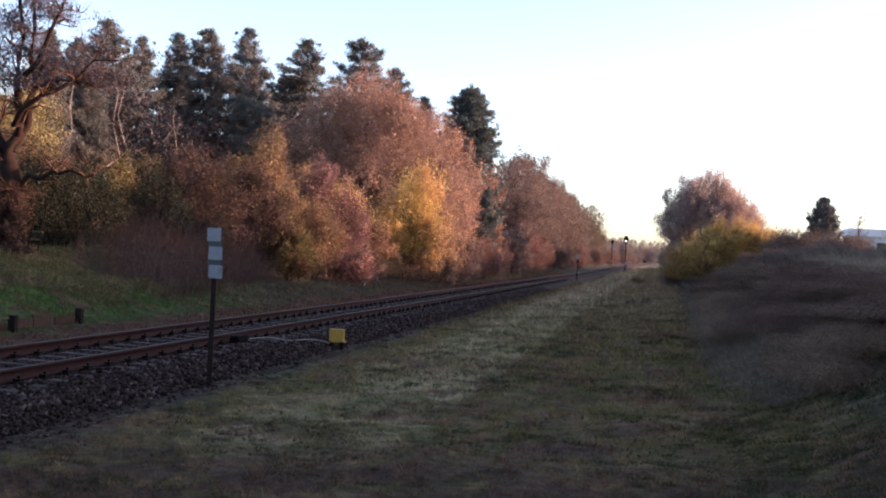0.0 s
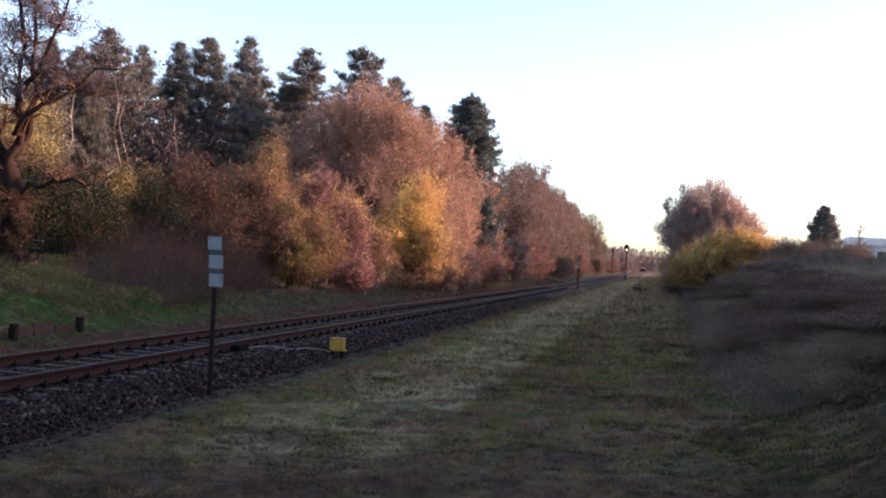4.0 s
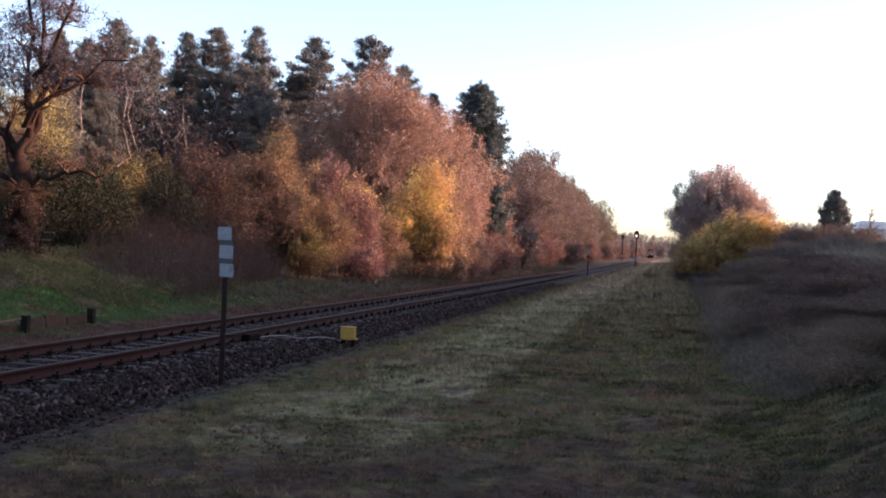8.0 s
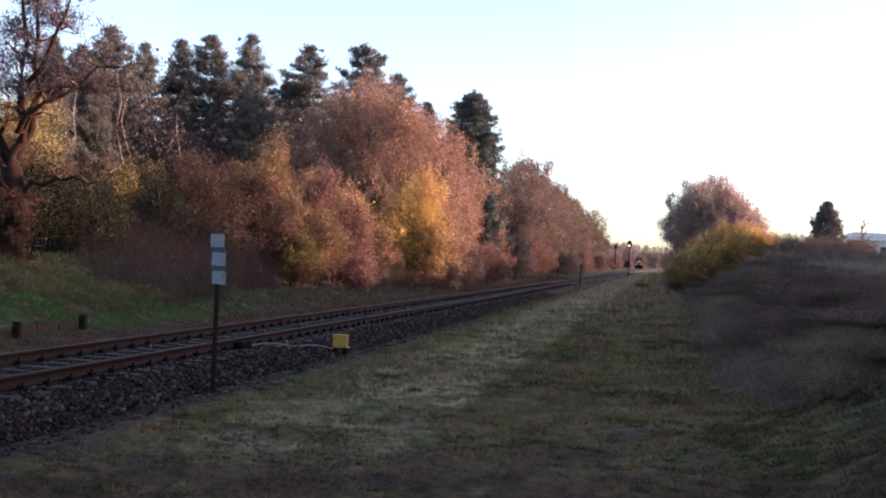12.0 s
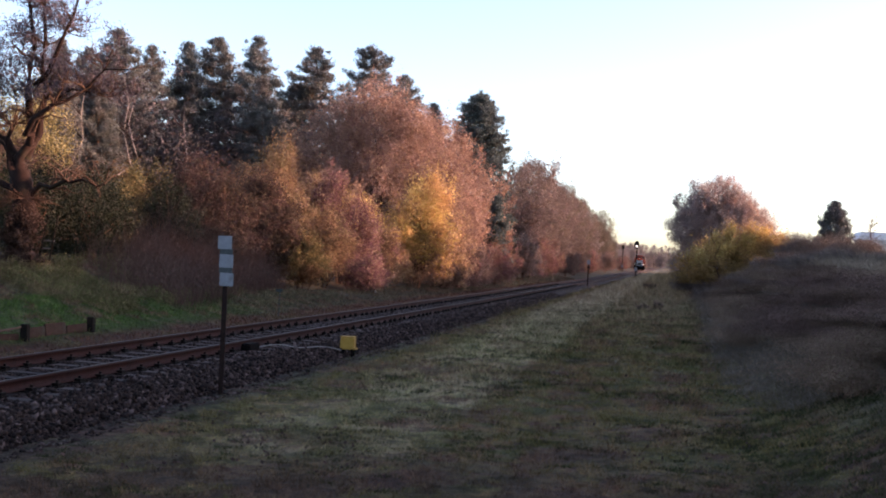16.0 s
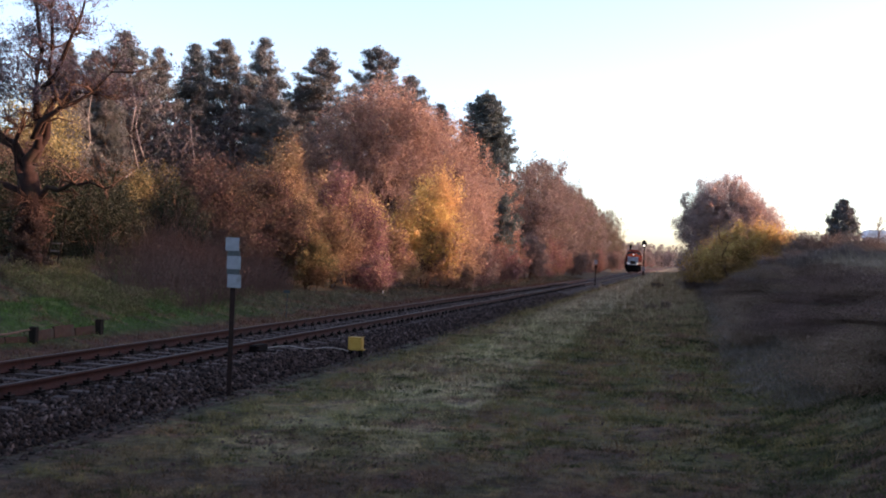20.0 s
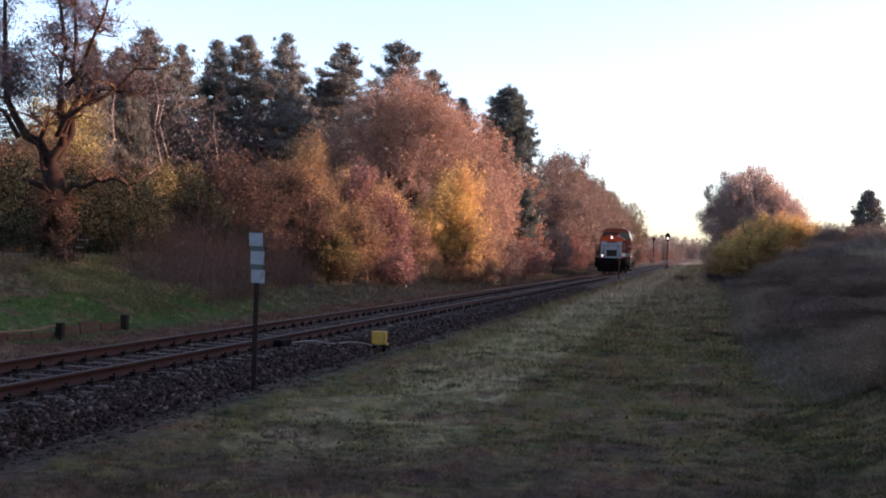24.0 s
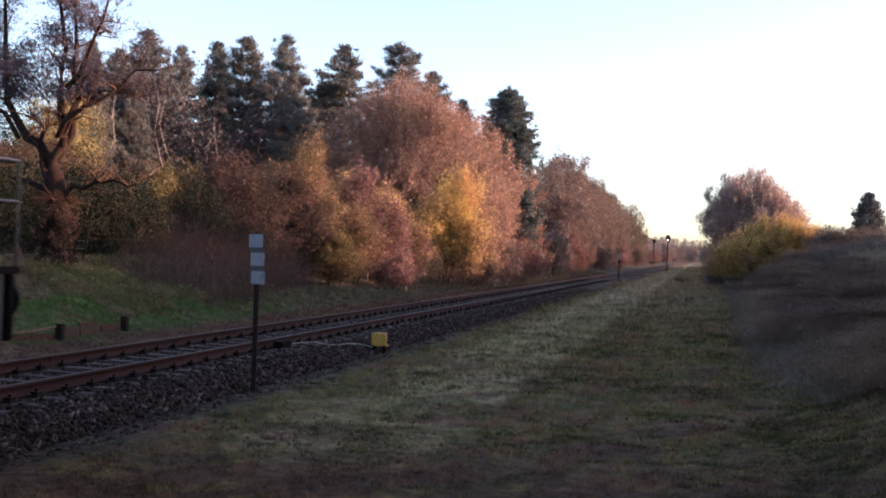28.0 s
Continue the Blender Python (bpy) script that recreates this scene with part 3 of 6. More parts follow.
rng = np.random.default_rng(5)
n = 52000
y = 8.5 + 60 * rng.random(n) ** 1.35
u = np.where(rng.random(n) < 0.62, rng.uniform(0.85, 2.45, n), rng.uniform(-2.2, 0.85, n))
clear = (np.abs(np.abs(u) - 0.7525) > 0.1) & ~((np.abs(u) < 1.28) & (np.abs(((y - 2.0) / PITCH + 0.5) % 1 - 0.5) < 0.24))
y, u = y[clear], u[clear]
V, Q = rocks(rng, y, u, rng.uniform(0.022, 0.048, len(y)))
tagged(put("ballast_stones", mesh_np("ballast_stones", V, Q, STONE), ballast), "loose grey-brown ballast stones", kind="stuff")


# ---- vegetation tools ----
def quads(pts, length, width, rng, lift=0.3, fold=0.25, direction=None):
    """Small folded leaf faces at points; each an island of its own."""
    n = len(pts)
    nrm = rng.normal(size=(n, 3))
    nrm[:, 2] += lift
    nrm /= np.linalg.norm(nrm, axis=1)[:, None]
    a = rng.normal(size=(n, 3)) if direction is None else direction + 0.35 * rng.normal(size=(n, 3))
    a -= nrm * (a * nrm).sum(1)[:, None]
    a /= np.linalg.norm(a, axis=1)[:, None] + 1e-9
    b = np.cross(nrm, a)
    s = rng.uniform(0.6, 1.4, n)[:, None]
    off = nrm * (fold * width) * s
    V = np.stack([pts - a * length * s, pts + b * width * s + off, pts + a * length * s, pts - b * width * s + off], 1)
    return V.reshape(-1, 3), np.arange(4 * n).reshape(-1, 4)


def unit(rng, n):
    d = rng.normal(size=(n, 3))
    return d / np.linalg.norm(d, axis=1)[:, None]


def sprays(rng, lobes, count, uneven=0.28):
    """Centres of leaf sprays, most of them near the outside of the lobes (cx, cy, cz, rx, ry, rz)."""
    vol = np.array([l[3] * l[4] * l[5] for l in lobes]) ** (2 / 3)
    which = rng.choice(len(lobes), count, p=vol / vol.sum())
    L = np.array(lobes)[which]
    d = unit(rng, count)
    lump = 1 + uneven * np.sin(d[:, 0] * 5 + which) * np.cos(d[:, 1] * 4 + 2 * which) + uneven * 0.5 * np.sin(d[:, 2] * 9 + d[:, 0] * 7)
    r = (0.45 + 0.55 * rng.random(count) ** 0.45) * lump * np.where(rng.random(count) < 0.1, rng.uniform(1.03, 1.18, count), 1.0)
    p = L[:, :3] + d * L[:, 3:] * r[:, None]
    return p[p[:, 2] > 0.12]


def crown(rng, centres, per, scatter, length, width, lift=0.3):
    """Leaves in sprays that reach outwards and upwards from the stem."""
    wide = np.repeat(0.78 * scatter * rng.uniform(0.35, 1.45, len(centres)), per)[:, None]
    out = centres - np.array([0, 0, 0.3 * centres[:, 2].max()])
    out = out / (np.linalg.norm(out, axis=1)[:, None] + 1e-6) + np.array([0, 0, 0.35]) + 0.3 * rng.normal(size=out.shape)
    n = len(centres) * per
    pts = np.repeat(centres, per, 0) + np.clip(rng.normal(size=(n, 3)), -1.7, 1.7) * 0.68 * wide + np.repeat(out, per, 0) * np.clip(rng.normal(size=(n, 1)), -1.5, 1.4) * 0.9 * wide
    pts = pts[pts[:, 2] > 0.03]
    return quads(pts, length, width, rng, lift)


def limb_path(rng, a, b, r0, r1, sag=0.1, steps=5):
    a, b = np.array(a, float), np.array(b, float)
    n = np.linalg.norm(b - a)
    out = []
    for i in range(steps + 1):
        t = i / steps
        w = rng.normal(size=3) * 0.05 * n * math.sin(math.pi * t)
        p = a + (b - a) * t + w + np.array([0, 0, sag * n * math.sin(math.pi * t)])
        out.append((tuple(p), r0 + (r1 - r0) * t))
    return out


def leafy(name, at, height, half, lobes, leaf, seed, label, category, sprays_n=420, per=26, size=0.085, bark=None, stems=1, limbs=14, scatter=0.34, group=""):
    """A broadleaved tree or shrub: tapered stems, limbs into the crown, a crown of single leaves in sprays."""
    rng = np.random.default_rng(seed)
    ob = thing(name, at, label, category, group)
    cs = sprays(rng, lobes, sprays_n)
    paths = []
    foot = [(rng.uniform(-0.25, 0.25) * half * (stems > 1), rng.uniform(-0.25, 0.25) * half * (stems > 1)) for _ in range(stems)]
    r0 = 0.016 * height + 0.02
    trunk_paths = []
    for fx, fy in foot:
        top = (fx * 2.2 + rng.normal() * 0.1 * half, fy * 2.2 + rng.normal() * 0.1 * half, height * rng.uniform(0.75, 0.9))
        trunk_paths.append(limb_path(rng, (fx, fy, -0.15), top, r0 / stems ** 0.4, 0.012, 0.0, 7))
    V, Q = tubes(trunk_paths, 7)
    put("trunk", mesh_np("trunk", V, Q, bark or BARK), ob)
    for k in rng.choice(len(cs), min(limbs, len(cs)), replace=False):
        t = trunk_paths[k % stems]
        i = int(np.clip(cs[k][2] / height * 7 * 0.7, 1, 5))
        paths.append(limb_path(rng, t[i][0], cs[k], t[i][1] * 0.5, 0.006, 0.06))
    if paths:
        V, Q = tubes(paths, 5)
        put("branching", mesh_np("branching", V, Q, bark or TWIG), ob)
    V, Q = crown(rng, cs, int(per * 3.0), scatter, size * 0.55, size * 0.37)
    put("crown", mesh_np("crown", V, Q, leaf), ob)
    return ob


def conifer(name, at, height, base, radius, leaf, seed, label, category="pine tree", whorls=20, taper=2.4, group="", need=0.085, bark=None, lean_by=0.2, rise=0.15, tuft=0.26, dense=3.6, ragged=0.5):
    """A pine: a tall trunk, boughs in uneven whorls, each with a flat pad of needle tufts on its outer part."""
    rng = np.random.default_rng(seed)
    ob = thing(name, at, label, category, group)
    lean = rng.normal(size=2) * lean_by
    trunk = [((lean[0] * t * t + 0.05 * math.sin(9 * t), lean[1] * t * t, -0.2 + (height + 0.1) * t), (0.014 * height) * (1 - 0.93 * t)) for t in np.linspace(0, 1, 9)]
    V, Q = tubes([trunk], 8)
    put("trunk", mesh_np("trunk", V, Q, bark or PINEBARK), ob)
    boughs, tufts, size = [], [], []
    for w in range(whorls):
        f = min(max((w + rng.uniform(-0.35, 0.35)) / (whorls - 1), 0), 1)
        z = base + (height - base) * f
        reach = radius * (0.1 + 0.9 * (1 - f ** taper) ** 0.85) * (1 - ragged * 0.45 * rng.random())
        root = np.array([lean[0] * (z / height) ** 2, lean[1] * (z / height) ** 2, z])
        turn0 = rng.uniform(0, 2 * math.pi)
        for k in range(rng.integers(4, 6)):
            a = turn0 + 2 * math.pi * k / 5 + rng.uniform(-0.5, 0.5)
            ln = reach * rng.uniform(1 - ragged, 1.1)
            way = np.array([math.cos(a), math.sin(a), rng.uniform(rise - 0.15, rise + 0.2) + 0.5 * f])
            tip = root + way * ln
            boughs.append(limb_path(rng, root, tip, 0.035 * (1.2 - f), 0.008, -0.04, 3))
            side = np.array([-way[1], way[0], 0])
            m = max(3, int(ln * dense * 1.6))
            for q in 1 - 0.72 * rng.random(m) ** 1.2:
                tufts.append(root + way * ln * q + side * rng.normal() * 0.24 * ln * q + np.array([0, 0, 0.1 * rng.normal() + 0.08]))
                size.append(tuft * rng.uniform(0.6, 1.25))
    V, Q = tubes(boughs, 4)
    put("bough_tier", mesh_np("bough_tier", V, Q, bark or PINEBARK), ob)
    tufts, size, per = np.array(tufts), np.array(size), 46
    d = unit(rng, len(tufts) * per)
    d[:, 2] = 0.75 * d[:, 2] + 0.25
    P = np.repeat(tufts, per, 0) + d * (np.repeat(size, per) * (0.25 + 0.75 * rng.random(len(d)) ** 0.7))[:, None]
    V, Q = quads(P, need, need * 0.28, rng, 0.2, 0.1, d + np.array([0, 0, 0.3]))
    put("needle_canopy", mesh_np("needle_canopy", V, Q, leaf), ob)
    return ob


def spot(x, y, turn_z=0.0, dz=0.0):
    return pose(x, y, float(land(x, y)) + dz, 0, 0, turn_z)


DOMES = np.random.default_rng(17)


def dome(h, w, d, base=0.1):
    """Lobes for an uneven rounded shrub or tree h high."""
    out = [(0, 0, h * 0.5, 0.75 * w, 0.8 * d, h * 0.4), (0.05 * w, -0.3 * d, h * (0.22 + base), 0.85 * w, 0.7 * d, h * 0.24)]
    for k in range(9):
        a, f = DOMES.uniform(0, 2 * math.pi), DOMES.uniform(0.28, 0.86)
        r = 0.72 * math.sin(math.pi * min(f + 0.12, 0.94)) ** 0.6
        q = DOMES.uniform(0.26, 0.42)
        out.append((w * r * math.cos(a), d * r * math.sin(a), h * f, q * w, q * d, h * q * 0.42))
    return out


# ---- trees and shrubs left of the line ----
beech = leafy("beech_tree", spot(-20.6, 73), 12.6, 6, [(0.3, 0, 9.2, 3.6, 3.2, 3.5), (-2.6, -1, 7.2, 3.2, 3.0, 3.2), (2.9, -1, 7.4, 3.2, 3.0, 3.2), (0.4, -2.0, 5.0, 4.6, 2.8, 3.2), (5.0, 0, 4.8, 2.8, 2.6, 3.0), (-4.6, 0.5, 5.4, 2.6, 2.6, 2.8), (-1.6, -0.5, 9.6, 1.6, 1.6, 1.7), (1.9, 0, 10.2, 1.5, 1.5, 1.6)], LEAF_BEECH, 11, "large beech tree with copper-red autumn leaves", "tree", 2000, 26, 0.095, limbs=60, scatter=0.45)
leafy("beech_tree", spot(-19.0, 89), 12.2, 5, [(0, 0, 8.6, 2.9, 2.8, 3.4), (2.2, -0.5, 5.6, 2.9, 2.6, 3.2), (-1.8, -1, 5.2, 2.9, 2.6, 3.2), (0.5, -1.5, 3.2, 3.6, 2.4, 2.3)], LEAF_BEECH, 12, "copper-red beech tree standing behind lower bushes", "tree", 900, 24, 0.12, limbs=30, scatter=0.45)
leafy("shrub", spot(-19.1, 50), 6.3, 2.2, dome(6.3, 2.2, 2.0), LEAF_BROWN, 21, "tall brown-orange shrub with thinning autumn leaves", "shrub", 520, 26, 0.075, stems=5, limbs=30, bark=TWIG)
leafy("shrub", spot(-15.9, 46.5), 2.4, 1.2, dome(2.4, 1.3, 1.0), LEAF_OLIVE, 22, "low olive-yellow bush at the foot of the wood edge", "shrub", 260, 24, 0.06, stems=4, limbs=12, bark=TWIG, scatter=0.22)
leafy("shrub", spot(-16.9, 55), 6.0, 1.9, dome(6.0, 1.95, 1.8), LEAF_RED, 23, "red-brown autumn bush beside the track", "shrub", 520, 26, 0.075, stems=5, limbs=26, bark=TWIG)
golden = leafy("shrub", spot(-14.9, 62), 6.2, 2.1, [(1.28 * lx - 0.1, ly - 1.3 * max(0.5 - lx, 0), lz, 1.25 * rx, ry, rz) for lx, ly, lz, rx, ry, rz in ((0.5, 0, 5.2, 0.7, 0.9, 0.85), (1.0, -0.2, 4.6, 0.6, 0.9, 0.9), (0.3, -0.7, 3.9, 1.0, 0.9, 0.9), (1.1, -0.5, 3.3, 0.6, 0.8, 0.8), (-0.3, -0.8, 3.0, 0.8, 0.8, 0.8), (0.5, -1.0, 2.4, 0.8, 0.7, 0.7), (-1.8, -0.6, 4.2, 0.8, 0.8, 0.5), (-1.4, -0.7, 3.6, 0.5, 0.6, 0.35), (0.9, 0.1, 6.0, 0.35, 0.4, 0.4), (1.5, -0.6, 2.7, 0.55, 0.7, 0.7), (1.3, -0.9, 1.8, 0.6, 0.6, 0.6), (1.6, 0, 5.3, 0.3, 0.4, 0.4))], LEAF_GOLD, 24, "golden-yellow autumn bush glowing beside the track", "shrub", 640, 18, 0.08, stems=5, limbs=26, bark=TWIG, scatter=0.42)
gr = np.random.default_rng(241)
V, Q = crown(gr, sprays(gr, [(0.3, -0.3, 2.0, 2.3, 1.5, 1.6), (-1.5, 0, 2.6, 1.2, 1.2, 1.8), (2.4, 0, 2.2, 1.3, 1.2, 1.7), (0.5, 0.7, 3.8, 2.0, 0.8, 1.5)], 520), 50, 0.28, 0.052, 0.034)
put("lower_crown", mesh_np("lower_crown", V, Q, LEAF_AMBER), golden, "orange-brown lower leaves")
leafy("shrub", spot(-16.0, 58.5), 3.2, 1.6, dome(3.2, 1.7, 1.4), LEAF_RED, 28, "low red bush between taller ones", "shrub", 260, 24, 0.075, stems=4, limbs=12, bark=TWIG, scatter=0.26)
leafy("shrub", spot(-15.3, 78), 6.6, 1.9, dome(6.6, 2.0, 1.9), LEAF_BEECH, 25, "orange-brown bush at the edge of the wood", "shrub", 420, 24, 0.09, stems=4, limbs=18, bark=TWIG)
leafy("shrub", spot(-13.9, 70), 2.2, 1.5, dome(2.2, 1.9, 1.3), LEAF_RED, 26, "low reddish undergrowth beside the track", "shrub", 240, 24, 0.075, stems=4, limbs=10, bark=TWIG, scatter=0.26)
leafy("shrub", spot(-21.9, 48), 5.6, 1.3, dome(5.6, 1.3, 1.2), LEAF_DULL, 27, "thin reddish-brown shrub among the trees", "shrub", 260, 22, 0.07, stems=4, limbs=20, bark=TWIG)
leafy("shrub", spot(-17.6, 41), 4.2, 1.7, dome(4.2, 1.8, 1.4), LEAF_DULL, 29, "dull brown shrub tangled with bramble", "shrub", 300, 22, 0.065, stems=6, limbs=24, bark=TWIG)
leafy("holly_bush", spot(-20.2, 36), 3.6, 1.7, dome(3.6, 1.8, 1.5), LEAF_IVY, 31, "dark evergreen bush grown over with ivy", "shrub", 420, 26, 0.055, stems=4, limbs=14, bark=TWIG, scatter=0.24)
leafy("holly_bush", spot(-18.6, 39), 3.3, 1.2, dome(3.3, 1.3, 1.2), LEAF_IVY, 32, "dark green evergreen bush at the wood edge", "shrub", 240, 24, 0.055, stems=3, limbs=10, bark=TWIG, scatter=0.24)
leafy("birch_tree", spot(-28.6, 45), 8.2, 2.2, dome(8.4, 2.4, 2.0), LEAF_LEMON, 33, "yellow-leaved tree behind a bare tree", "tree", 420, 24, 0.085, limbs=18, scatter=0.4)
leafy("hazel_shrub", spot(-19.9, 40.5), 4.3, 0.9, dome(4.3, 0.9, 0.8), LEAF_OLIVE, 34, "yellow-green hazel shoots above the undergrowth", "shrub", 130, 20, 0.07, stems=4, limbs=12, bark=TWIG, scatter=0.26)
leafy("shrub", spot(-16.8, 105), 5.4, 1.8, dome(5.4, 1.8, 1.8), LEAF_IVY, 35, "dark green shrub below a tall pine", "shrub", 300, 22, 0.1, stems=3, limbs=8, bark=TWIG)
leafy("shrub", spot(-14.9, 122), 4.4, 1.6, dome(4.4, 1.7, 1.6), LEAF_RED, 36, "bright red-brown bush at the wood edge", "shrub", 260, 22, 0.1, stems=3, limbs=8, bark=TWIG)
FILL = ((-17.9, 46.5, 4.6, 1.6, LEAF_DULL, "dull brown shrub"), (-16.6, 50.5, 3.6, 1.5, LEAF_BROWN, "brown-orange shrub"), (-18.6, 55, 5.4, 1.7, LEAF_BROWN, "tall brown shrub"), (-15.5, 58.0, 3.0, 1.4, LEAF_BROWN, "orange-brown shrub"), (-13.9, 66.5, 2.1, 1.3, LEAF_BEECH, "low copper shrub"), (-15.9, 67, 5.6, 1.8, LEAF_BEECH, "tall copper shrub"), (-13.8, 75, 2.6, 1.4, LEAF_HAZE, "low mauve-brown shrub"), (-13.6, 82, 3.0, 1.5, LEAF_RED, "low red shrub"), (-14.6, 52, 1.7, 1.2, LEAF_RED, "low red undergrowth"), (-22.6, 43, 4.4, 1.5, LEAF_OLIVE, "olive-yellow shrub"), (-24.5, 40, 4.2, 1.6, LEAF_IVY, "dark evergreen shrub"), (-22.6, 33, 3.4, 1.5, LEAF_IVY, "dark evergreen shrub"), (-26.2, 37.5, 4.6, 1.8, LEAF_DULL, "dull brown shrub"), (-29.5, 43.5, 5.6, 2.0, LEAF_OLIVE, "olive-yellow shrub"), (-25.0, 35.5, 3.2, 1.5, LEAF_IVY, "dark evergreen shrub"), (-27.0, 41.5, 5.0, 1.8, LEAF_DULL, "dull brown shrub"))
for i, (x, y, h, w, leaf, what) in enumerate(FILL):
    leafy("shrub", spot(x, y), h, w, dome(h, w, w * 0.9), leaf, 400 + i, what + " in the tangled edge of the wood", "shrub", int(90 * h), 24, 0.07, stems=5, limbs=16, bark=TWIG, scatter=0.32)
oak = leafy("oak_tree", spot(-17.2, 126), 12.0, 4, [(0, 0, 8.4, 3.4, 3.4, 3.6), (2.0, -1, 5.2, 3.0, 3.0, 3.4), (-2.0, -1, 5.2, 3.2, 3.0, 3.4), (0, -2, 3.0, 3.6, 2.6, 2.4)], LEAF_HAZE, 41, "brown-orange oak tree at the wood edge", "tree", 620, 22, 0.14, limbs=20, scatter=0.5)
tall = leafy("maple_tree", spot(-17.2, 150), 13.0, 4, [(0, 0, 9.0, 3.0, 3.0, 3.8), (1.6, -1, 5.2, 2.8, 2.8, 3.6), (-1.8, 0, 5.0, 3.0, 2.8, 3.4)], LEAF_HAZE, 42, "dull red-brown tree in the wood edge", "tree", 520, 22, 0.15, limbs=16, scatter=0.5)
mossy = leafy("oak_tree", spot(-19.0, 138), 13.6, 4, [(0, 0, 9.6, 3.0, 3.0, 3.8), (2.2, -1, 6.0, 2.9, 2.8, 3.6), (-1.8, 0, 5.4, 3.0, 2.8, 3.6), (0.5, -1, 3.0, 3.4, 2.6, 2.4)], LEAF_MOSS, 45, "grey-green and brown oak in the wood edge", "tree", 620, 22, 0.14, limbs=16, scatter=0.45)
for y, dx, k in ((158, -7.6, 0.9), (176, -8.6, 0.98), (275, -8.6, 1.05), (215, -9.5, 1.0)):
    copy_thing(mossy, spot(float(mid_x(y)) + dx, y, 33 * y) @ Matrix.Diagonal((k, k, k, 1)))
distant = leafy("oak_tree", spot(float(mid_x(250)) - 12, 250), 12.0, 4, [(0, 0, 8.4, 3.4, 3.4, 3.6), (2.0, -1, 5.2, 3.0, 3.0, 3.4), (-2.0, -1, 5.2, 3.2, 3.0, 3.4), (0, -2, 3.0, 3.6, 2.6, 2.4)], LEAF_FAR, 46, "tree far along the line with a mauve-grey haze tint", "tree", 420, 20, 0.2, limbs=12, scatter=0.5)
for i, (dx, y, k) in enumerate(((-8.2, 168, 1.0), (-8.4, 186, 0.96), (-8.6, 200, 0.9), (-9.2, 140, 1.12), (-9.5, 228, 0.95), (-9.6, 255, 0.9), (-10.5, 285, 0.95), (-10.5, 320, 0.52), (-11, 360, 0.58), (-11, 405, 0.65), (-10, 455, 0.75), (-9, 520, 0.9), (-8, 600, 1.0), (-6, 680, 1.1), (-1, 740, 1.2), (5, 770, 1.2))):
    x = float(mid_x(y)) + dx
    # Greyer leaf colours further off carry the haze over the trees.
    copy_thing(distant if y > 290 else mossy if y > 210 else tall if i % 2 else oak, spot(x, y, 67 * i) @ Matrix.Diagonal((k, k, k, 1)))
bush = leafy("shrub", spot(-15.2, 96), 4.6, 1.8, dome(4.6, 2.0, 1.8), LEAF_RED, 43, "russet bush in the row along the line", "shrub", 240, 22, 0.1, stems=4, limbs=8, bark=TWIG)
bush2 = leafy("shrub", spot(-15.4, 113), 4.2, 1.8, dome(4.2, 2.0, 1.8), LEAF_HAZE, 44, "brown bush in the row along the line", "shrub", 240, 22, 0.1, stems=4, limbs=8, bark=TWIG)
for i, y in enumerate((87, 104, 135, 146, 158, 170, 183, 198, 215, 235, 258, 282, 310, 345, 385, 430, 480, 540, 620)):
    copy_thing((bush, bush2)[i % 2], spot(float(mid_x(y)) - (5.0 if y > 100 else 6.0) - 0.6 * (i % 3), y, 50 * i) @ Matrix.Diagonal((1, 1, 0.8 + 0.25 * ((i * 7) % 4) / 3, 1)))

PINES = ((-35.5, 66, 14.4), (-33.4, 60, 11.2), (-36.5, 72, 14.5), (-35.0, 74, 15.3), (-34.0, 78, 16.2), (-30.1, 76, 16.0), (-27.9, 82, 16.3), (-25.2, 88, 17.7), (-24.2, 95, 16.4), (-22.4, 98, 14.6), (-38.5, 64, 12.6), (-30.5, 84, 14.0), (-31.5, 52, 9.4), (-34.8, 57, 12.2), (-28.0, 72, 12.5), (-40.0, 70, 14.0))
models = [conifer("pine_tree", spot(PINES[i][0], PINES[i][1]), PINES[i][2], PINES[i][2] * b, r, NEEDLE, 60 + i, "tall dark Scots pine in the wood", whorls=w, taper=f, group="pines in the wood", ragged=0.5, tuft=0.33, dense=5.0, rise=0.05) for i, b, r, w, f in ((0, 0.2, 3.2, 34, 2.6), (3, 0.2, 2.7, 40, 1.9), (5, 0.2, 3.1, 34, 3.0), (7, 0.25, 3.9, 34, 2.6))]
for i, (x, y, h) in enumerate(PINES):
    if i in (0, 3, 5, 7):
        continue
    j = i % 4
    k = h / PINES[(0, 3, 5, 7)[j]][2]
    b = 1.35 if i == 6 else 1.0
    copy_thing(models[j], spot(x, y, 80 * i) @ Matrix.Diagonal((k * b, k * b, k, 1)))
conifer("pine_tree", spot(-18.4, 100), 15.7, 8.4, 2.9, NEEDLE_BLUE, 71, "dense dark green pine standing above the bushes", whorls=30, taper=1.7, lean_by=0.0, rise=0.4, tuft=0.27, dense=6.0, ragged=0.16)
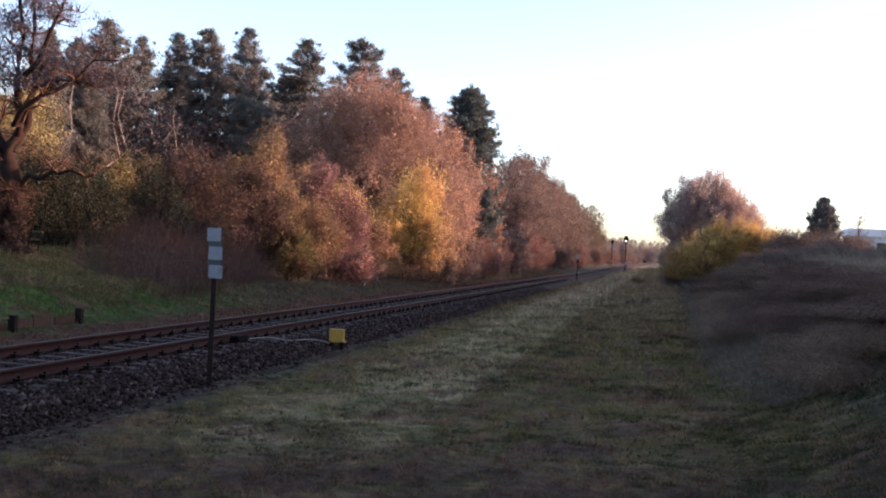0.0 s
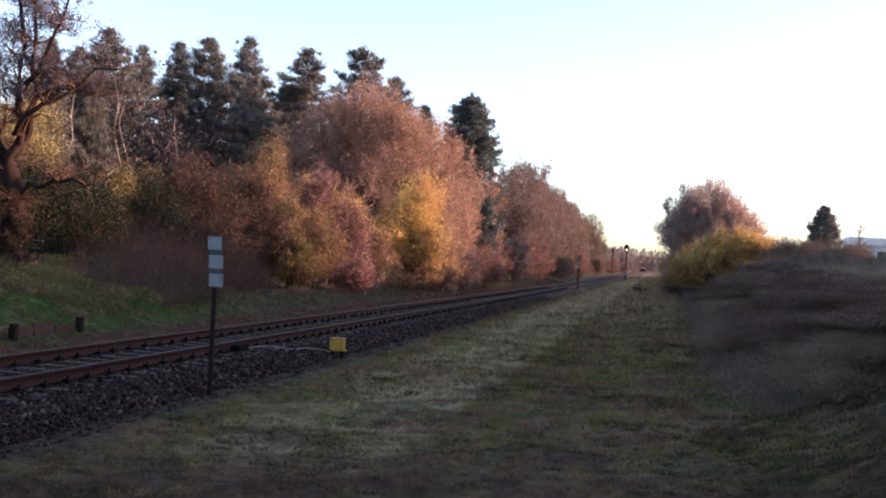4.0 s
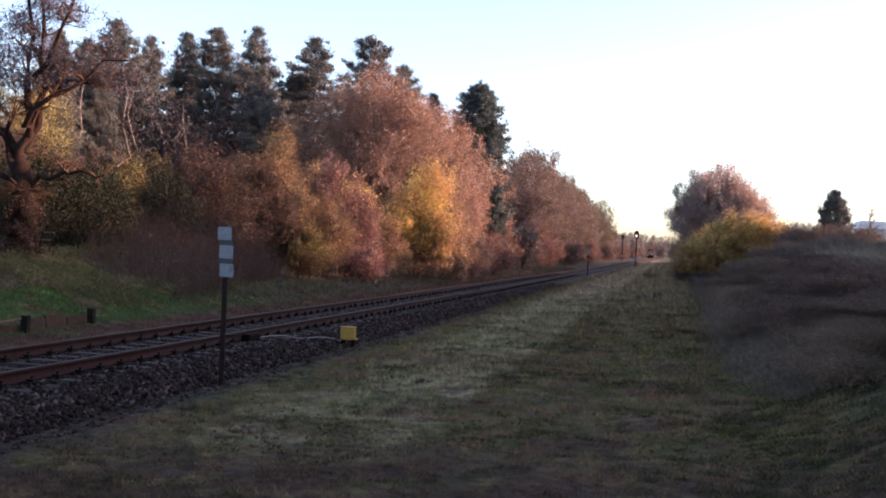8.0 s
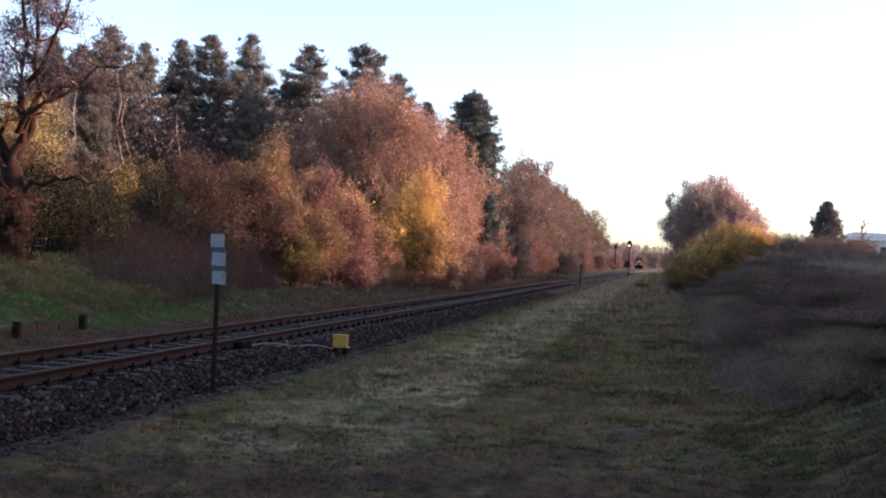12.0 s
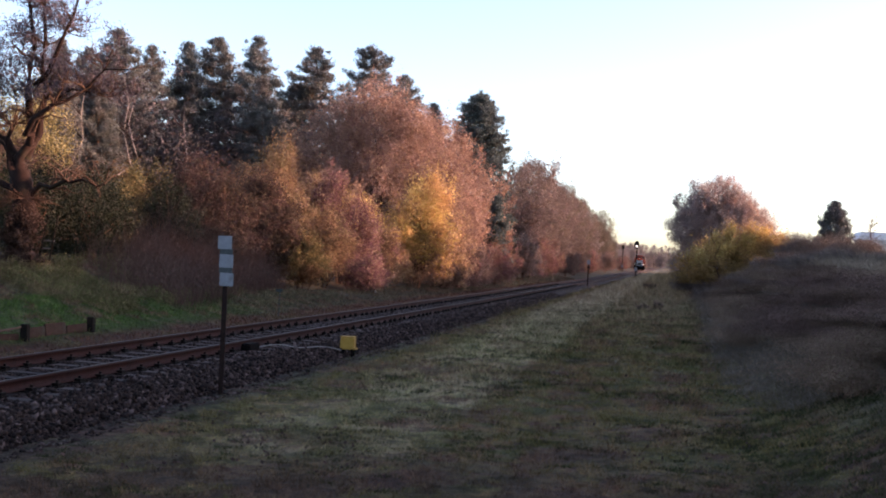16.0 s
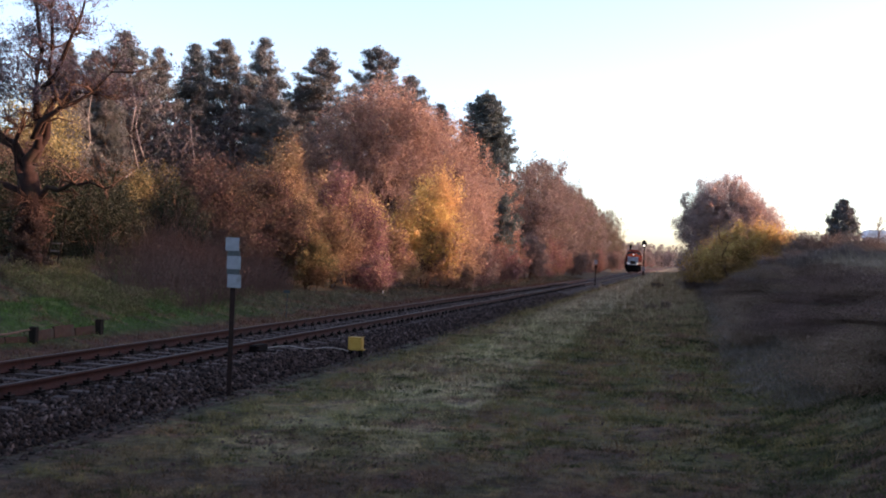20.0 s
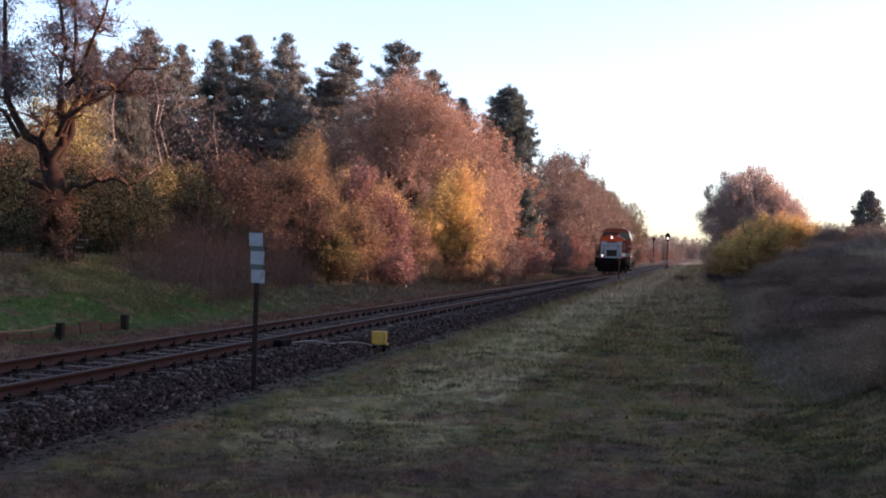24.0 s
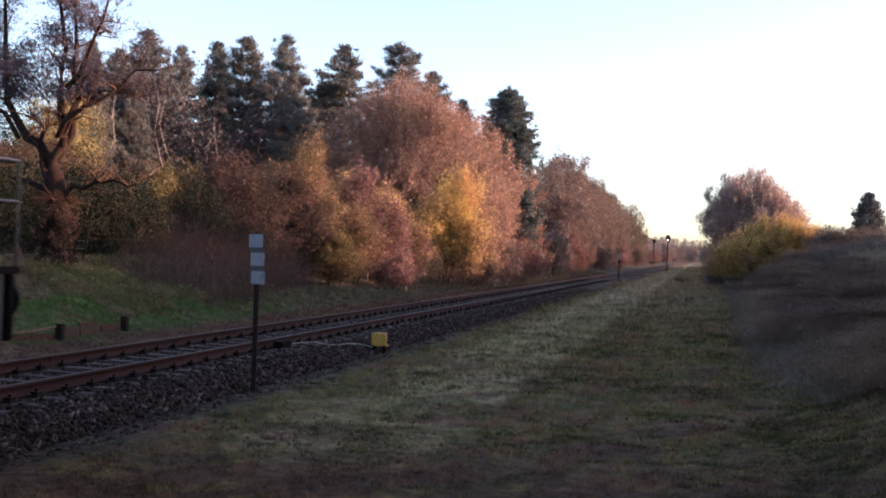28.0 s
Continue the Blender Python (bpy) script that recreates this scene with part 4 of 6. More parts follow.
# boughs below the dense crown of that pine
conifer("small_pine", spot(-16.1, 96), 10.2, 3.4, 3.1, NEEDLE_BLUE, 72, "dark ragged pine below a taller one", whorls=17, taper=1.6, lean_by=0.1, rise=-0.15, tuft=0.3, dense=5.0)
for i, (x, y, h) in enumerate(((-25.3, 46, 8.6), (-24.7, 46.6, 7.8), (-23.6, 50, 8.0), (-27.2, 47, 8.2))):
    br = np.random.default_rng(610 + i)
    ob = thing("birch_tree", spot(x, y), "slender pale-stemmed birch with hardly any leaves", "tree")
    stem = limb_path(br, (0, 0, -0.2), (br.normal() * 0.3, br.normal() * 0.3, h), 0.06, 0.012, 0.0, 7)
    V, Q = tubes([stem], 6)
    put("trunk", mesh_np("trunk", V, Q, BIRCHBARK), ob, "pale slender trunk")
    for k in br.integers(3, 8, 26):
        V, Q = tubes([limb_path(br, stem[k][0], np.array(stem[k][0]) + unit(br, 1)[0] * np.array([0.9, 0.9, 0.3]) + np.array([0, 0, 0.7]), 0.016, 0.004, 0.05, 3)], 4)
        put("branch", mesh_np("branch", V, Q, BARK), ob)
conifer("small_pine", spot(-13.9, 85), 6.4, 0.4, 1.6, NEEDLE_BLUE, 73, "blue-grey young conifer between copper bushes", whorls=16, taper=1.1, lean_by=0.05, tuft=0.24, dense=5.0, ragged=0.3)
# the dim inside of the wood: loose needles with its shade in their colour
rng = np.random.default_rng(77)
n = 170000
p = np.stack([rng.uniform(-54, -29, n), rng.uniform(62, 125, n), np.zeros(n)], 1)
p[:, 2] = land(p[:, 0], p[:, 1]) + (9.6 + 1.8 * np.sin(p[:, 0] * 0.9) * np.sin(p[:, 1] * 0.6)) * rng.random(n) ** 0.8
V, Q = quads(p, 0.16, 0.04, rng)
tagged(put("woodland", mesh_np("woodland", V, Q, LEAF_DEEP)), "scattered needles darkened for the shade inside the pine wood", "woodland", kind="stuff")
n = 40000
y = rng.uniform(120, 900, n)
x = mid_x(y) - 11 - rng.exponential(9, n) - 0.004 * y
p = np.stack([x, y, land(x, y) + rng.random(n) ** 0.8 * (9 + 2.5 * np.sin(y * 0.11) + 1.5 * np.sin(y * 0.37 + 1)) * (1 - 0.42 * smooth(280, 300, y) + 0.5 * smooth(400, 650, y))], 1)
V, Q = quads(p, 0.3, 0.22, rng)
tagged(put("far_wood", mesh_np("far_wood", V, Q, LEAF_FAR)), "far brown wood along the line with haze in its leaf colour", "woodland", kind="stuff")

# old forked pine on the lawn bank
rng = np.random.default_rng(91)
bare = thing("old_pine", spot(-17.9, 28.3), "old forked pine with dark twisted limbs and sparse brownish needles", "pine tree")
BZ = float(land(-17.9, 28.3))
main = [((0.0, 0, -0.3), 0.46), ((0.0, 0, 0.25), 0.36), ((0.02, 0, 0.9), 0.32), ((-0.05, 0, 1.6), 0.31), ((-0.15, 0, 2.2), 0.3), ((-0.22, 0, 3.55 - BZ), 0.26)]
V, Q = tubes([main], 12)
put("trunk", mesh_np("trunk", V, Q, BARK), bare)
twig_paths, tips = [], []
FORKS = (
    (0.17, ((-0.25, 3.2), (-0.4, 3.85), (-1.12, 4.42), (-1.69, 5.42), (-2.01, 7.39), (-1.95, 9.2))),
    (0.1, ((-0.3, 3.4), (-0.5, 4.24), (-0.7, 5.04))),
    (0.17, ((-0.2, 3.3), (-0.2, 3.85), (0.06, 4.81), (-0.19, 5.71), (-0.25, 7.04), (-0.5, 9.3))),
    (0.13, ((-0.05, 3.9), (0.07, 4.65), (0.32, 5.71), (0.42, 7.04), (0.27, 9.6))),
    (0.1, ((0.02, 4.3), (0.16, 4.68), (1.02, 5.12), (1.71, 5.93), (2.99, 6.38))),
    (0.09, ((-0.05, 2.9), (0.3, 3.1), (1.03, 3.22), (1.71, 3.36), (2.25, 3.28))),
    (0.07, ((0.34, 5.8), (0.88, 6.94), (1.4, 7.76), (1.43, 9.0))),
    (0.07, ((0.04, 4.5), (0.51, 5.37), (1.54, 5.85), (2.1, 5.7))),
    (0.09, ((-0.3, 3.1), (-1.4, 3.5), (-2.6, 3.8), (-3.6, 4.6))),
    (0.07, ((-1.3, 4.7), (-2.6, 5.6), (-3.2, 7.2))),
)
for r, pts in FORKS:
    r *= 1.15
    k = len(pts)
    yy = np.cumsum(rng.normal(size=k) * 0.12)
    fine = []
    for i in range(k - 1):
        for f in (0, 0.5):
            w = rng.normal(size=3) * 0.11
            fine.append(((pts[i][0] + (pts[i + 1][0] - pts[i][0]) * f + w[0], yy[i] + (yy[i + 1] - yy[i]) * f, pts[i][1] + (pts[i + 1][1] - pts[i][1]) * f - BZ + w[2]), r * (1 - 0.85 * (i + f) / (k - 1))))
    fine.append(((pts[-1][0], yy[-1], pts[-1][1] - BZ), 0.02))
    V, Q = tubes([fine], 8)
    put("limb", mesh_np("limb", V, Q, BARK), bare)
    for _ in range(19):
        q, rr = fine[rng.integers(min(3, len(fine) - 2), len(fine))]
        ln = rng.uniform(0.5, 1.3)
        e = np.array(q) + unit(rng, 1)[0] * np.array([1, 1, 0.6]) * ln + np.array([0, 0, 0.3 * ln])
        sub = limb_path(rng, q, e, rr * 0.4 + 0.008, 0.006, 0.08, 4)
        twig_paths.append(sub)
        for _ in range(5):
            o, orad = sub[rng.integers(1, 5)]
            e2 = np.array(o) + unit(rng, 1)[0] * rng.uniform(0.25, 0.6) + np.array([0, 0, 0.15])
            twig_paths.append(limb_path(rng, o, e2, 0.008, 0.003, 0.02, 2))
            tips.append(e2)
V, Q = tubes(twig_paths, 4)
put("twig_canopy", mesh_np("twig_canopy", V, Q, TWIG), bare)
tips = np.array(tips)
up = tips[(tips[:, 2] > 4.6) & (rng.random(len(tips)) < np.interp(tips[:, 0], (-0.6, 0.2, 1.0, 1.6), (1.0, 0.8, 0.4, 0.2)))]
wide = up[up[:, 0] < -0.9]
up = np.concatenate([up, wide + 0.22 * rng.normal(size=wide.shape)])
P = np.repeat(up, 70, 0) + np.clip(rng.normal(size=(len(up) * 70, 3)), -1.6, 1.6) * np.array([0.19, 0.19, 0.12])
V, Q = quads(P, 0.06, 0.012, rng, 0.2, 0.1, rng.normal(size=P.shape) * 0.6 + np.array([0, 0, 0.7]))
put("needle_canopy", mesh_np("needle_canopy", V, Q, NEEDLE_OLD), bare, "sparse brownish needles on the twigs")
c = np.stack([rng.normal(-0.05, 0.4, 150), rng.normal(-0.05, 0.3, 150), rng.normal(2.75 - BZ, 0.12, 150)], 1)
whisk = [limb_path(rng, (0, 0, 2.75 - BZ), p + unit(rng, 1)[0] * 0.35, 0.008, 0.003, 0.0, 2) for p in np.concatenate([c, c * np.array([1.3, 1.3, 1.0])])]
V, Q = tubes(whisk, 4)
put("shoot_ring", mesh_np("shoot_ring", V, Q, TWIG), bare, "ring of thin brown shoots round the trunk")
c = np.stack([rng.normal(0.02, 0.26, 170), rng.normal(-0.22, 0.2, 170), rng.uniform(0.0, 2.5 - BZ, 170)], 1)
V, Q = crown(rng, c, 60, 0.09, 0.026, 0.02)
put("ivy", mesh_np("ivy", V, Q, LEAF_DEAD), bare, "withered brown ivy round the trunk")

# bramble thicket and dry stems on the left bank
def stems(rng, xs, ys, lo, hi, lean=0.5, r=0.006):
    n = len(xs)
    z = land(xs, ys)
    h = rng.uniform(lo, hi, n)
    d = rng.normal(size=(n, 2)) * lean * h[:, None] * 0.5
    a = np.stack([xs, ys, z - 0.03], 1)
    m = a + np.stack([d[:, 0] * 0.3, d[:, 1] * 0.3, h * 0.6], 1)
    b = a + np.stack([d[:, 0], d[:, 1], h], 1)
    side = np.stack([np.full(n, r), np.zeros(n), np.zeros(n)], 1)
    V = np.stack([a - side, a + side, m + side * 0.8, m - side * 0.8, b + side * 0.3, b - side * 0.3], 1).reshape(-1, 3)
    k = 6 * np.arange(n)[:, None]
    Q = np.concatenate([k + np.array([[0, 1, 2, 3]]), k + np.array([[3, 2, 4, 5]])])
    return V, Q


n = 15000
y = rng.uniform(29.5, 44, n)
back = rng.random(n) ** 0.7
x = -13.6 - (y - 31) * 0.16 - back * 5.0
rim = (x / y + 0.505) / 0.1 + 0.3 * rng.normal(size=n)
keep = rim > 0
x, y, back = x[keep], y[keep], (back * np.clip(rim, 0.15, 1.0))[keep]
wild = np.exp(0.28 * rng.normal(size=len(x)))
V, Q = stems(rng, x, y, (0.4 + 0.8 * back) * wild, (0.8 + 2.7 * back) * wild, 0.6, 0.006)
tagged(put("bramble_stems", mesh_np("bramble_stems", V, Q, STEM)), "dense thicket of dry brown bramble stems", "bramble", kind="stuff")
pick = rng.integers(0, len(x), 14000)
p = np.stack([x[pick] + 0.12 * rng.normal(size=14000), y[pick] + 0.12 * rng.normal(size=14000), np.zeros(14000)], 1)
p[:, 2] = land(p[:, 0], p[:, 1]) + (0.6 + 2.4 * back[pick]) * rng.random(14000) ** 0.8
V, Q = quads(p, 0.03, 0.017, rng)
tagged(put("bramble_leaves", mesh_np("bramble_leaves", V, Q, LEAF_DULL)), "dull red-brown leaves hanging in the bramble thicket", "bramble", kind="stuff")
# clipped evergreen hedge behind the lawn
for i, (x, y, ln, h) in enumerate(((-18.7, 24.6, 2.6, 2.5), (-19.3, 31.2, 1.2, 2.6), (-18.9, 33.4, 1.3, 2.5))):
    rows = [(0.08 * math.sin(3 * k + i), -ln + 2 * ln * k / 6, z, 0.62, 0.3 + ln / 6, h * 0.32) for k in range(7) for z in (h * 0.3, h * 0.68)]
    leafy("evergreen_hedge", spot(x, y), h, 0.7, rows, LEAF_IVY, 330 + i, "clipped dark evergreen hedge behind the lawn", "hedge", int(190 * ln), 26, 0.05, stems=5, limbs=16, bark=TWIG, scatter=0.16, group="lawn hedge")

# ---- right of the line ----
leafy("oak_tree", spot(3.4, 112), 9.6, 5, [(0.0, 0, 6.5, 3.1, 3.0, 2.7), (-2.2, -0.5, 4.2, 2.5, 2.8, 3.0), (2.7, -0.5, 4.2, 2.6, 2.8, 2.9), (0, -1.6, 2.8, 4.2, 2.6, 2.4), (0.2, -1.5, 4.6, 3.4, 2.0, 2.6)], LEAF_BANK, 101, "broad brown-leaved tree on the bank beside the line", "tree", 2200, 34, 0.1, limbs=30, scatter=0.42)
yellow = leafy("shrub", spot(3.0, 70), 4.0, 3, [(lx, ly, 0.86 * lz, 0.95 * rx, ry, 0.9 * rz) for lx, ly, lz, rx, ry, rz in ((0.2, -0.2, 3.1, 0.9, 0.9, 0.6), (1.3, 0, 3.1, 0.8, 0.9, 0.6), (2.4, 0, 2.9, 0.7, 0.9, 0.5), (-0.9, -0.2, 2.6, 0.8, 0.9, 0.5), (-1.9, -0.4, 1.9, 0.7, 0.8, 0.5), (-0.1, 0, 3.6, 0.3, 0.4, 0.5), (0.8, 0, 3.7, 0.3, 0.4, 0.5), (1.7, 0, 3.6, 0.3, 0.4, 0.5), (-1.0, 0, 3.1, 0.3, 0.4, 0.4), (2.7, 0, 3.3, 0.3, 0.4, 0.4))], LEAF_GOLD, 102, "golden-yellow autumn shrub on the bank", "shrub", 480, 20, 0.075, stems=6, limbs=20, bark=TWIG, scatter=0.32)
gr = np.random.default_rng(242)
V, Q = crown(gr, sprays(gr, [(-0.8, -0.2, 1.2, 1.9, 1.3, 1.2), (1.2, 0.1, 1.5, 1.8, 1.3, 1.4), (-2.3, -0.3, 0.8, 1.1, 1.0, 0.9), (2.6, 0, 1.3, 1.2, 1.0, 1.3), (0.2, -0.8, 0.6, 2.4, 0.8, 0.6)], 560), 50, 0.24, 0.046, 0.03)
put("lower_crown", mesh_np("lower_crown", V, Q, LEAF_TAN), yellow, "tan-brown lower leaves")
dark = leafy("shrub", spot(6.6, 64), 2.3, 1.7, dome(2.3, 1.9, 1.5), LEAF_DARK, 103, "dark leafless scrub on the bank", "shrub", 420, 30, 0.042, stems=7, limbs=60, bark=TWIG, scatter=0.26)
for i, (x, y, k) in enumerate(((6.9, 60, 0.68), (8.3, 60, 0.85), (5.6, 53, 0.6), (9.7, 66, 0.85), (3.4, 52, 0.5), (7.4, 54, 0.62), (4.4, 61, 0.66), (2.9, 61, 0.6), (1.4, 63, 0.45), (7.0, 70, 0.85), (9.0, 68, 0.9), (2.2, 80, 0.9), (0.4, 88, 0.9), (4.4, 84, 1.1), (7.5, 88, 1.1), (10.5, 80, 0.9), (4.7, 48, 0.52), (6.1, 49, 0.6), (7.7, 51, 0.62), (3.5, 48.5, 0.5), (9.0, 54, 0.66), (5.3, 57, 0.62), (6.6, 55, 0.68), (8.4, 57, 0.68))):
    copy_thing(dark, spot(x, y, 70 * i) @ Matrix.Diagonal((k * 1.1, k * 1.1, k * (0.92 + 0.16 * math.sin(2.3 * i)) if k > 0.7 else k * 0.75, 1)))
for i, (dx, y, k) in enumerate(((12.5, 150, 0.62), (13.5, 180, 0.6), (14, 215, 0.62), (13, 260, 0.6), (13, 310, 0.62), (12, 370, 0.62), (12, 440, 0.6), (11, 520, 0.65), (10, 610, 0.65), (4, 720, 0.8), (-4, 760, 0.8), (0, 800, 0.9))):
    # The furthest trees take the haze-coloured leaves.
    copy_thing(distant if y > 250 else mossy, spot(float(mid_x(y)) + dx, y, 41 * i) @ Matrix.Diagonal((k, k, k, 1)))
conifer("small_pine", spot(9.3, 75), 4.2, 0.5, 1.4, NEEDLE, 104, "small dark pine on top of the bank", whorls=20, taper=1.7, need=0.07, lean_by=0.02, rise=0.35, tuft=0.24, dense=7.0, ragged=0.35)
# added scrub, mostly unseen, that shades the line, towards and behind the camera
hedge = leafy("shade_scrub", spot(11.0, 44), 2.9, 1.9, dome(2.9, 2.2, 1.8), LEAF_DARK, 105, "dark scrub added along the bank to shade the line", "shrub", 300, 24, 0.075, stems=6, limbs=20, bark=TWIG, scatter=0.3)
for i in range(22):
    y = -14 + 3.1 * i
    if 42 < y < 46:
        continue
    # Taller from 14 to 50 m so the locomotive's side lies in shade.
    copy_thing(hedge, spot(12.9 + 0.6 * math.sin(2.1 * i), y, 77 * i) @ Matrix.Diagonal((1.1, 1.1, (1.6 if 14 < y < 50 else 1.13) + 0.1 * math.sin(1.3 * i), 1)))
for i in range(24):
    y = -15.5 + 3.1 * i
    copy_thing(hedge, spot(14.0 + 0.5 * math.sin(1.1 * i), y, 31 * i) @ Matrix.Diagonal((1.15, 1.15, 0.98, 1)))
for i in range(56):
    y = 56 + 4.2 * i
    x = float(mid_x(y)) + 23.5 + 0.8 * math.sin(1.7 * i)
    k = 0.86 if y < 210 else 0.64
    # Kept outside the view; heights set by the shade they throw.
    if y < 118:
        x = max(x, 0.19 * y + 3.6)
        k = 0.62 + 0.045 * (x - 14.6)
    copy_thing(hedge, spot(x, y, 59 * i) @ Matrix.Diagonal((1.3, 1.3, k, 1)))


# ---- lineside things ----
def marker_post(x, y, height, label, boards, lean=0.0):
    ob = thing("marker_post", spot(x, y) @ pose(0, 0, 0, 0, lean, 0), label, "railway sign")
    bm = boxed(-0.037, 0.037, -0.014, 0.014, -0.3, height - 0.02, 0.004)
    box(bm, -0.037, -0.028, -0.014, 0.045, -0.3, height - 0.02)
    part("post", bm, POSTSTEEL, ob, "dark rust-red steel post")
    z = height
    for i in range(boards):
        b = part("board", boxed(-0.108, 0.108, -0.034, -0.026, z - 0.195, z, 0.006), WHITEBOARD, ob, "white enamelled board")
        b.rotation_euler = (0, radians((-0.6, 0.3, 0.9)[i % 3]), 0)
        for zz in (z - 0.05, z - 0.145):
            part("bolt", rod(bmesh.new(), (0, -0.04, zz), (0, -0.02, zz), 0.009, n=6), WHITEBOARD, b)
        if i < boards - 1:
            part("spacer", boxed(-0.1, 0.1, -0.026, -0.014, z - 0.275, z - 0.19, 0.003), STRIP, ob, "grey-green strip between the boards")
        z -= 0.272
    return ob


marker_post(-6.55, 15.65, 2.34, "dark steel post with three white boards beside the ballast", 3, -0.4)
small = thing("distance_post", spot(-7.57, 94.3), "thin post with a small white and red plate beside the track", "railway sign")
part("post", rod(bmesh.new(), (0, 0, -0.2), (0, 0, 2.35), 0.045, n=8), POSTSTEEL, small)
part("plate", boxed(-0.14, 0.14, -0.07, -0.05, 2.0, 2.36, 0.01), WHITEBOARD, small, "small white plate")
part("plate_foot", boxed(-0.12, 0.12, -0.07, -0.05, 1.7, 1.88, 0.01), POSTSTEEL, small, "small dark red plate")

stake = thing("marker_stake", spot(-12.35, 33.8), "thin grey stake with a small plate beyond the track", "stake")
part("rod", rod(bmesh.new(), (0, 0, -0.2), (0.02, 0, 0.86), 0.014, n=8), STRIP, stake)
part("plate", boxed(-0.11, 0.11, -0.03, -0.015, 0.79, 0.88, 0.006), STRIP, stake, "small grey plate")
pale_stone = thing("boulder", spot(-14.35, 52.3), "pale rounded stone at the foot of the bushes", "stone")
bm = bmesh.new()
bmesh.ops.create_icosphere(bm, subdivisions=2, radius=0.17)
for v in bm.verts:
    v.co = v.co * (1 + 0.22 * noise.noise(v.co * 7.0)) * (1 if v.co.z > 0 else 0.7)
part("block", bm, CABLE, pale_stone)

# yellow trackside box on short legs, and its cable
tb = thing("trackside_box", spot(-6.74, 22.75, 4, 0.0), "faded yellow metal box on short legs beside the ballast", "trackside box")
part("case", boxed(-0.142, 0.142, -0.13, 0.13, 0.15, 0.4, 0.02), YELLOW, tb)
part("lid", boxed(-0.152, 0.152, -0.14, 0.14, 0.395, 0.42, 0.01), YELLOW, tb, "paler yellow lid")
part("flange", boxed(0.14, 0.19, -0.1, 0.1, 0.15, 0.18, 0.005), YELLOW, tb)
for lx, ly in ((-0.11, -0.09), (0.11, -0.09), (-0.11, 0.09), (0.11, 0.09)):
    part("leg", boxed(lx - 0.02, lx + 0.02, ly - 0.02, ly + 0.02, -0.12, 0.18), DARKIRON, tb, "black steel leg")
cb = thing("cable", pose(0, 0, 0), "pale cable lying across the ballast to the trackside box", "cable")
cp = []
for i in range(15):
    t = i / 14
    uu = 0.92 + 1.0 * t
    cp.append((TRACK + uu, 20.4 + 2.2 * t + 0.06 * math.sin(7 * t), float(bed_top(uu)) + 0.06 + 0.03 * math.sin(9 * t)))
part("lead", bar(cp, 0.009, 6), CABLE, cb)
mg = thing("track_magnet", pose(TRACK + 0.95, 20.0, 0), "dark iron track magnet bolted beside the rail", "track magnet")
part("body", boxed(-0.09, 0.09, -0.26, 0.26, -0.16, -0.03, 0.02), DARKIRON, mg)
part("bracket", boxed(-0.17, -0.05, -0.05, 0.05, -0.17, -0.09, 0.01), CLIP, mg)

# low timber edging below the lawn
edge = thing("timber_edging", pose(0, 0, 0), "low wall of rotting timber planks held by short posts", "retaining wall")
for px, py in ((-12.76, 20.4), (-12.83, 23.1), (-12.95, 18.2)):
    z = float(land(px, py))
    part("post", boxed(px - 0.075, px + 0.075, py - 0.07, py + 0.07, z - 0.3, z + 0.33, 0.012), OLDWOOD, edge, "dark squared timber post")
er = np.random.default_rng(55)
for (ax, ay), (bx, by), h in (((-12.82, 20.45), (-12.89, 23.05), 0.23), ((-13.0, 18.2), (-12.82, 20.35), 0.16)):
    for k in range(3):
        p = Vector((ax, ay, 0)).lerp(Vector((bx, by, 0)), k / 3)
        q = Vector((ax, ay, 0)).lerp(Vector((bx, by, 0)), (k + 0.97) / 3)
        p.z, q.z = float(land(p.x, p.y)) + er.uniform(-0.03, 0.02), float(land(q.x, q.y)) + er.uniform(-0.03, 0.02)
        ln = (q - p).length
        ob = part("plank", boxed(0, ln, 0.0, 0.045, -0.14, h + er.uniform(-0.04, 0.03), 0.012), PLANK, edge, "warped red-brown plank")
        ob.matrix_basis = Matrix.Translation(p) @ pose(0, 0, 0, er.uniform(-9, 4), -math.degrees(math.asin((q.z - p.z) / ln)), math.degrees(math.atan2(q.y - p.y, q.x - p.x)) + er.uniform(-2, 2))
# Added pale rail: the lit top edge of the planks, given as colour.
cap = part("lit_edge_rail", bar([(-13.02, 17.6, float(land(-13.02, 17.6)) + 0.2), (-12.95, 18.6, float(land(-12.95, 18.6)) + 0.17), (-12.84, 19.6, float(land(-12.84, 19.6)) + 0.2), (-12.8, 20.3, float(land(-12.8, 20.3)) + 0.27)], 0.022, 6), STEM, edge, "pale rail for the lit top edge of the planks")

# garden ladder frame under the old tree
lad = thing("wooden_ladder", spot(-18.0, 29.3), "weathered wooden ladder leaning at the tree", "ladder")
for s in (0.0, 0.32):
    part("stile", bar([(s, 0, 0.0), (s + 0.12, 0.15, 1.3)], 0.02, 6), OLDWOOD, lad)
for k in range(2):
    part("rung", bar([(0.03 + 0.04 * k, 0.05 + 0.04 * k, 0.35 + 0.22 * k), (0.35 + 0.04 * k, 0.05 + 0.04 * k, 0.35 + 0.22 * k)], 0.022, 6), RAILGREY, lad, "pale rung")


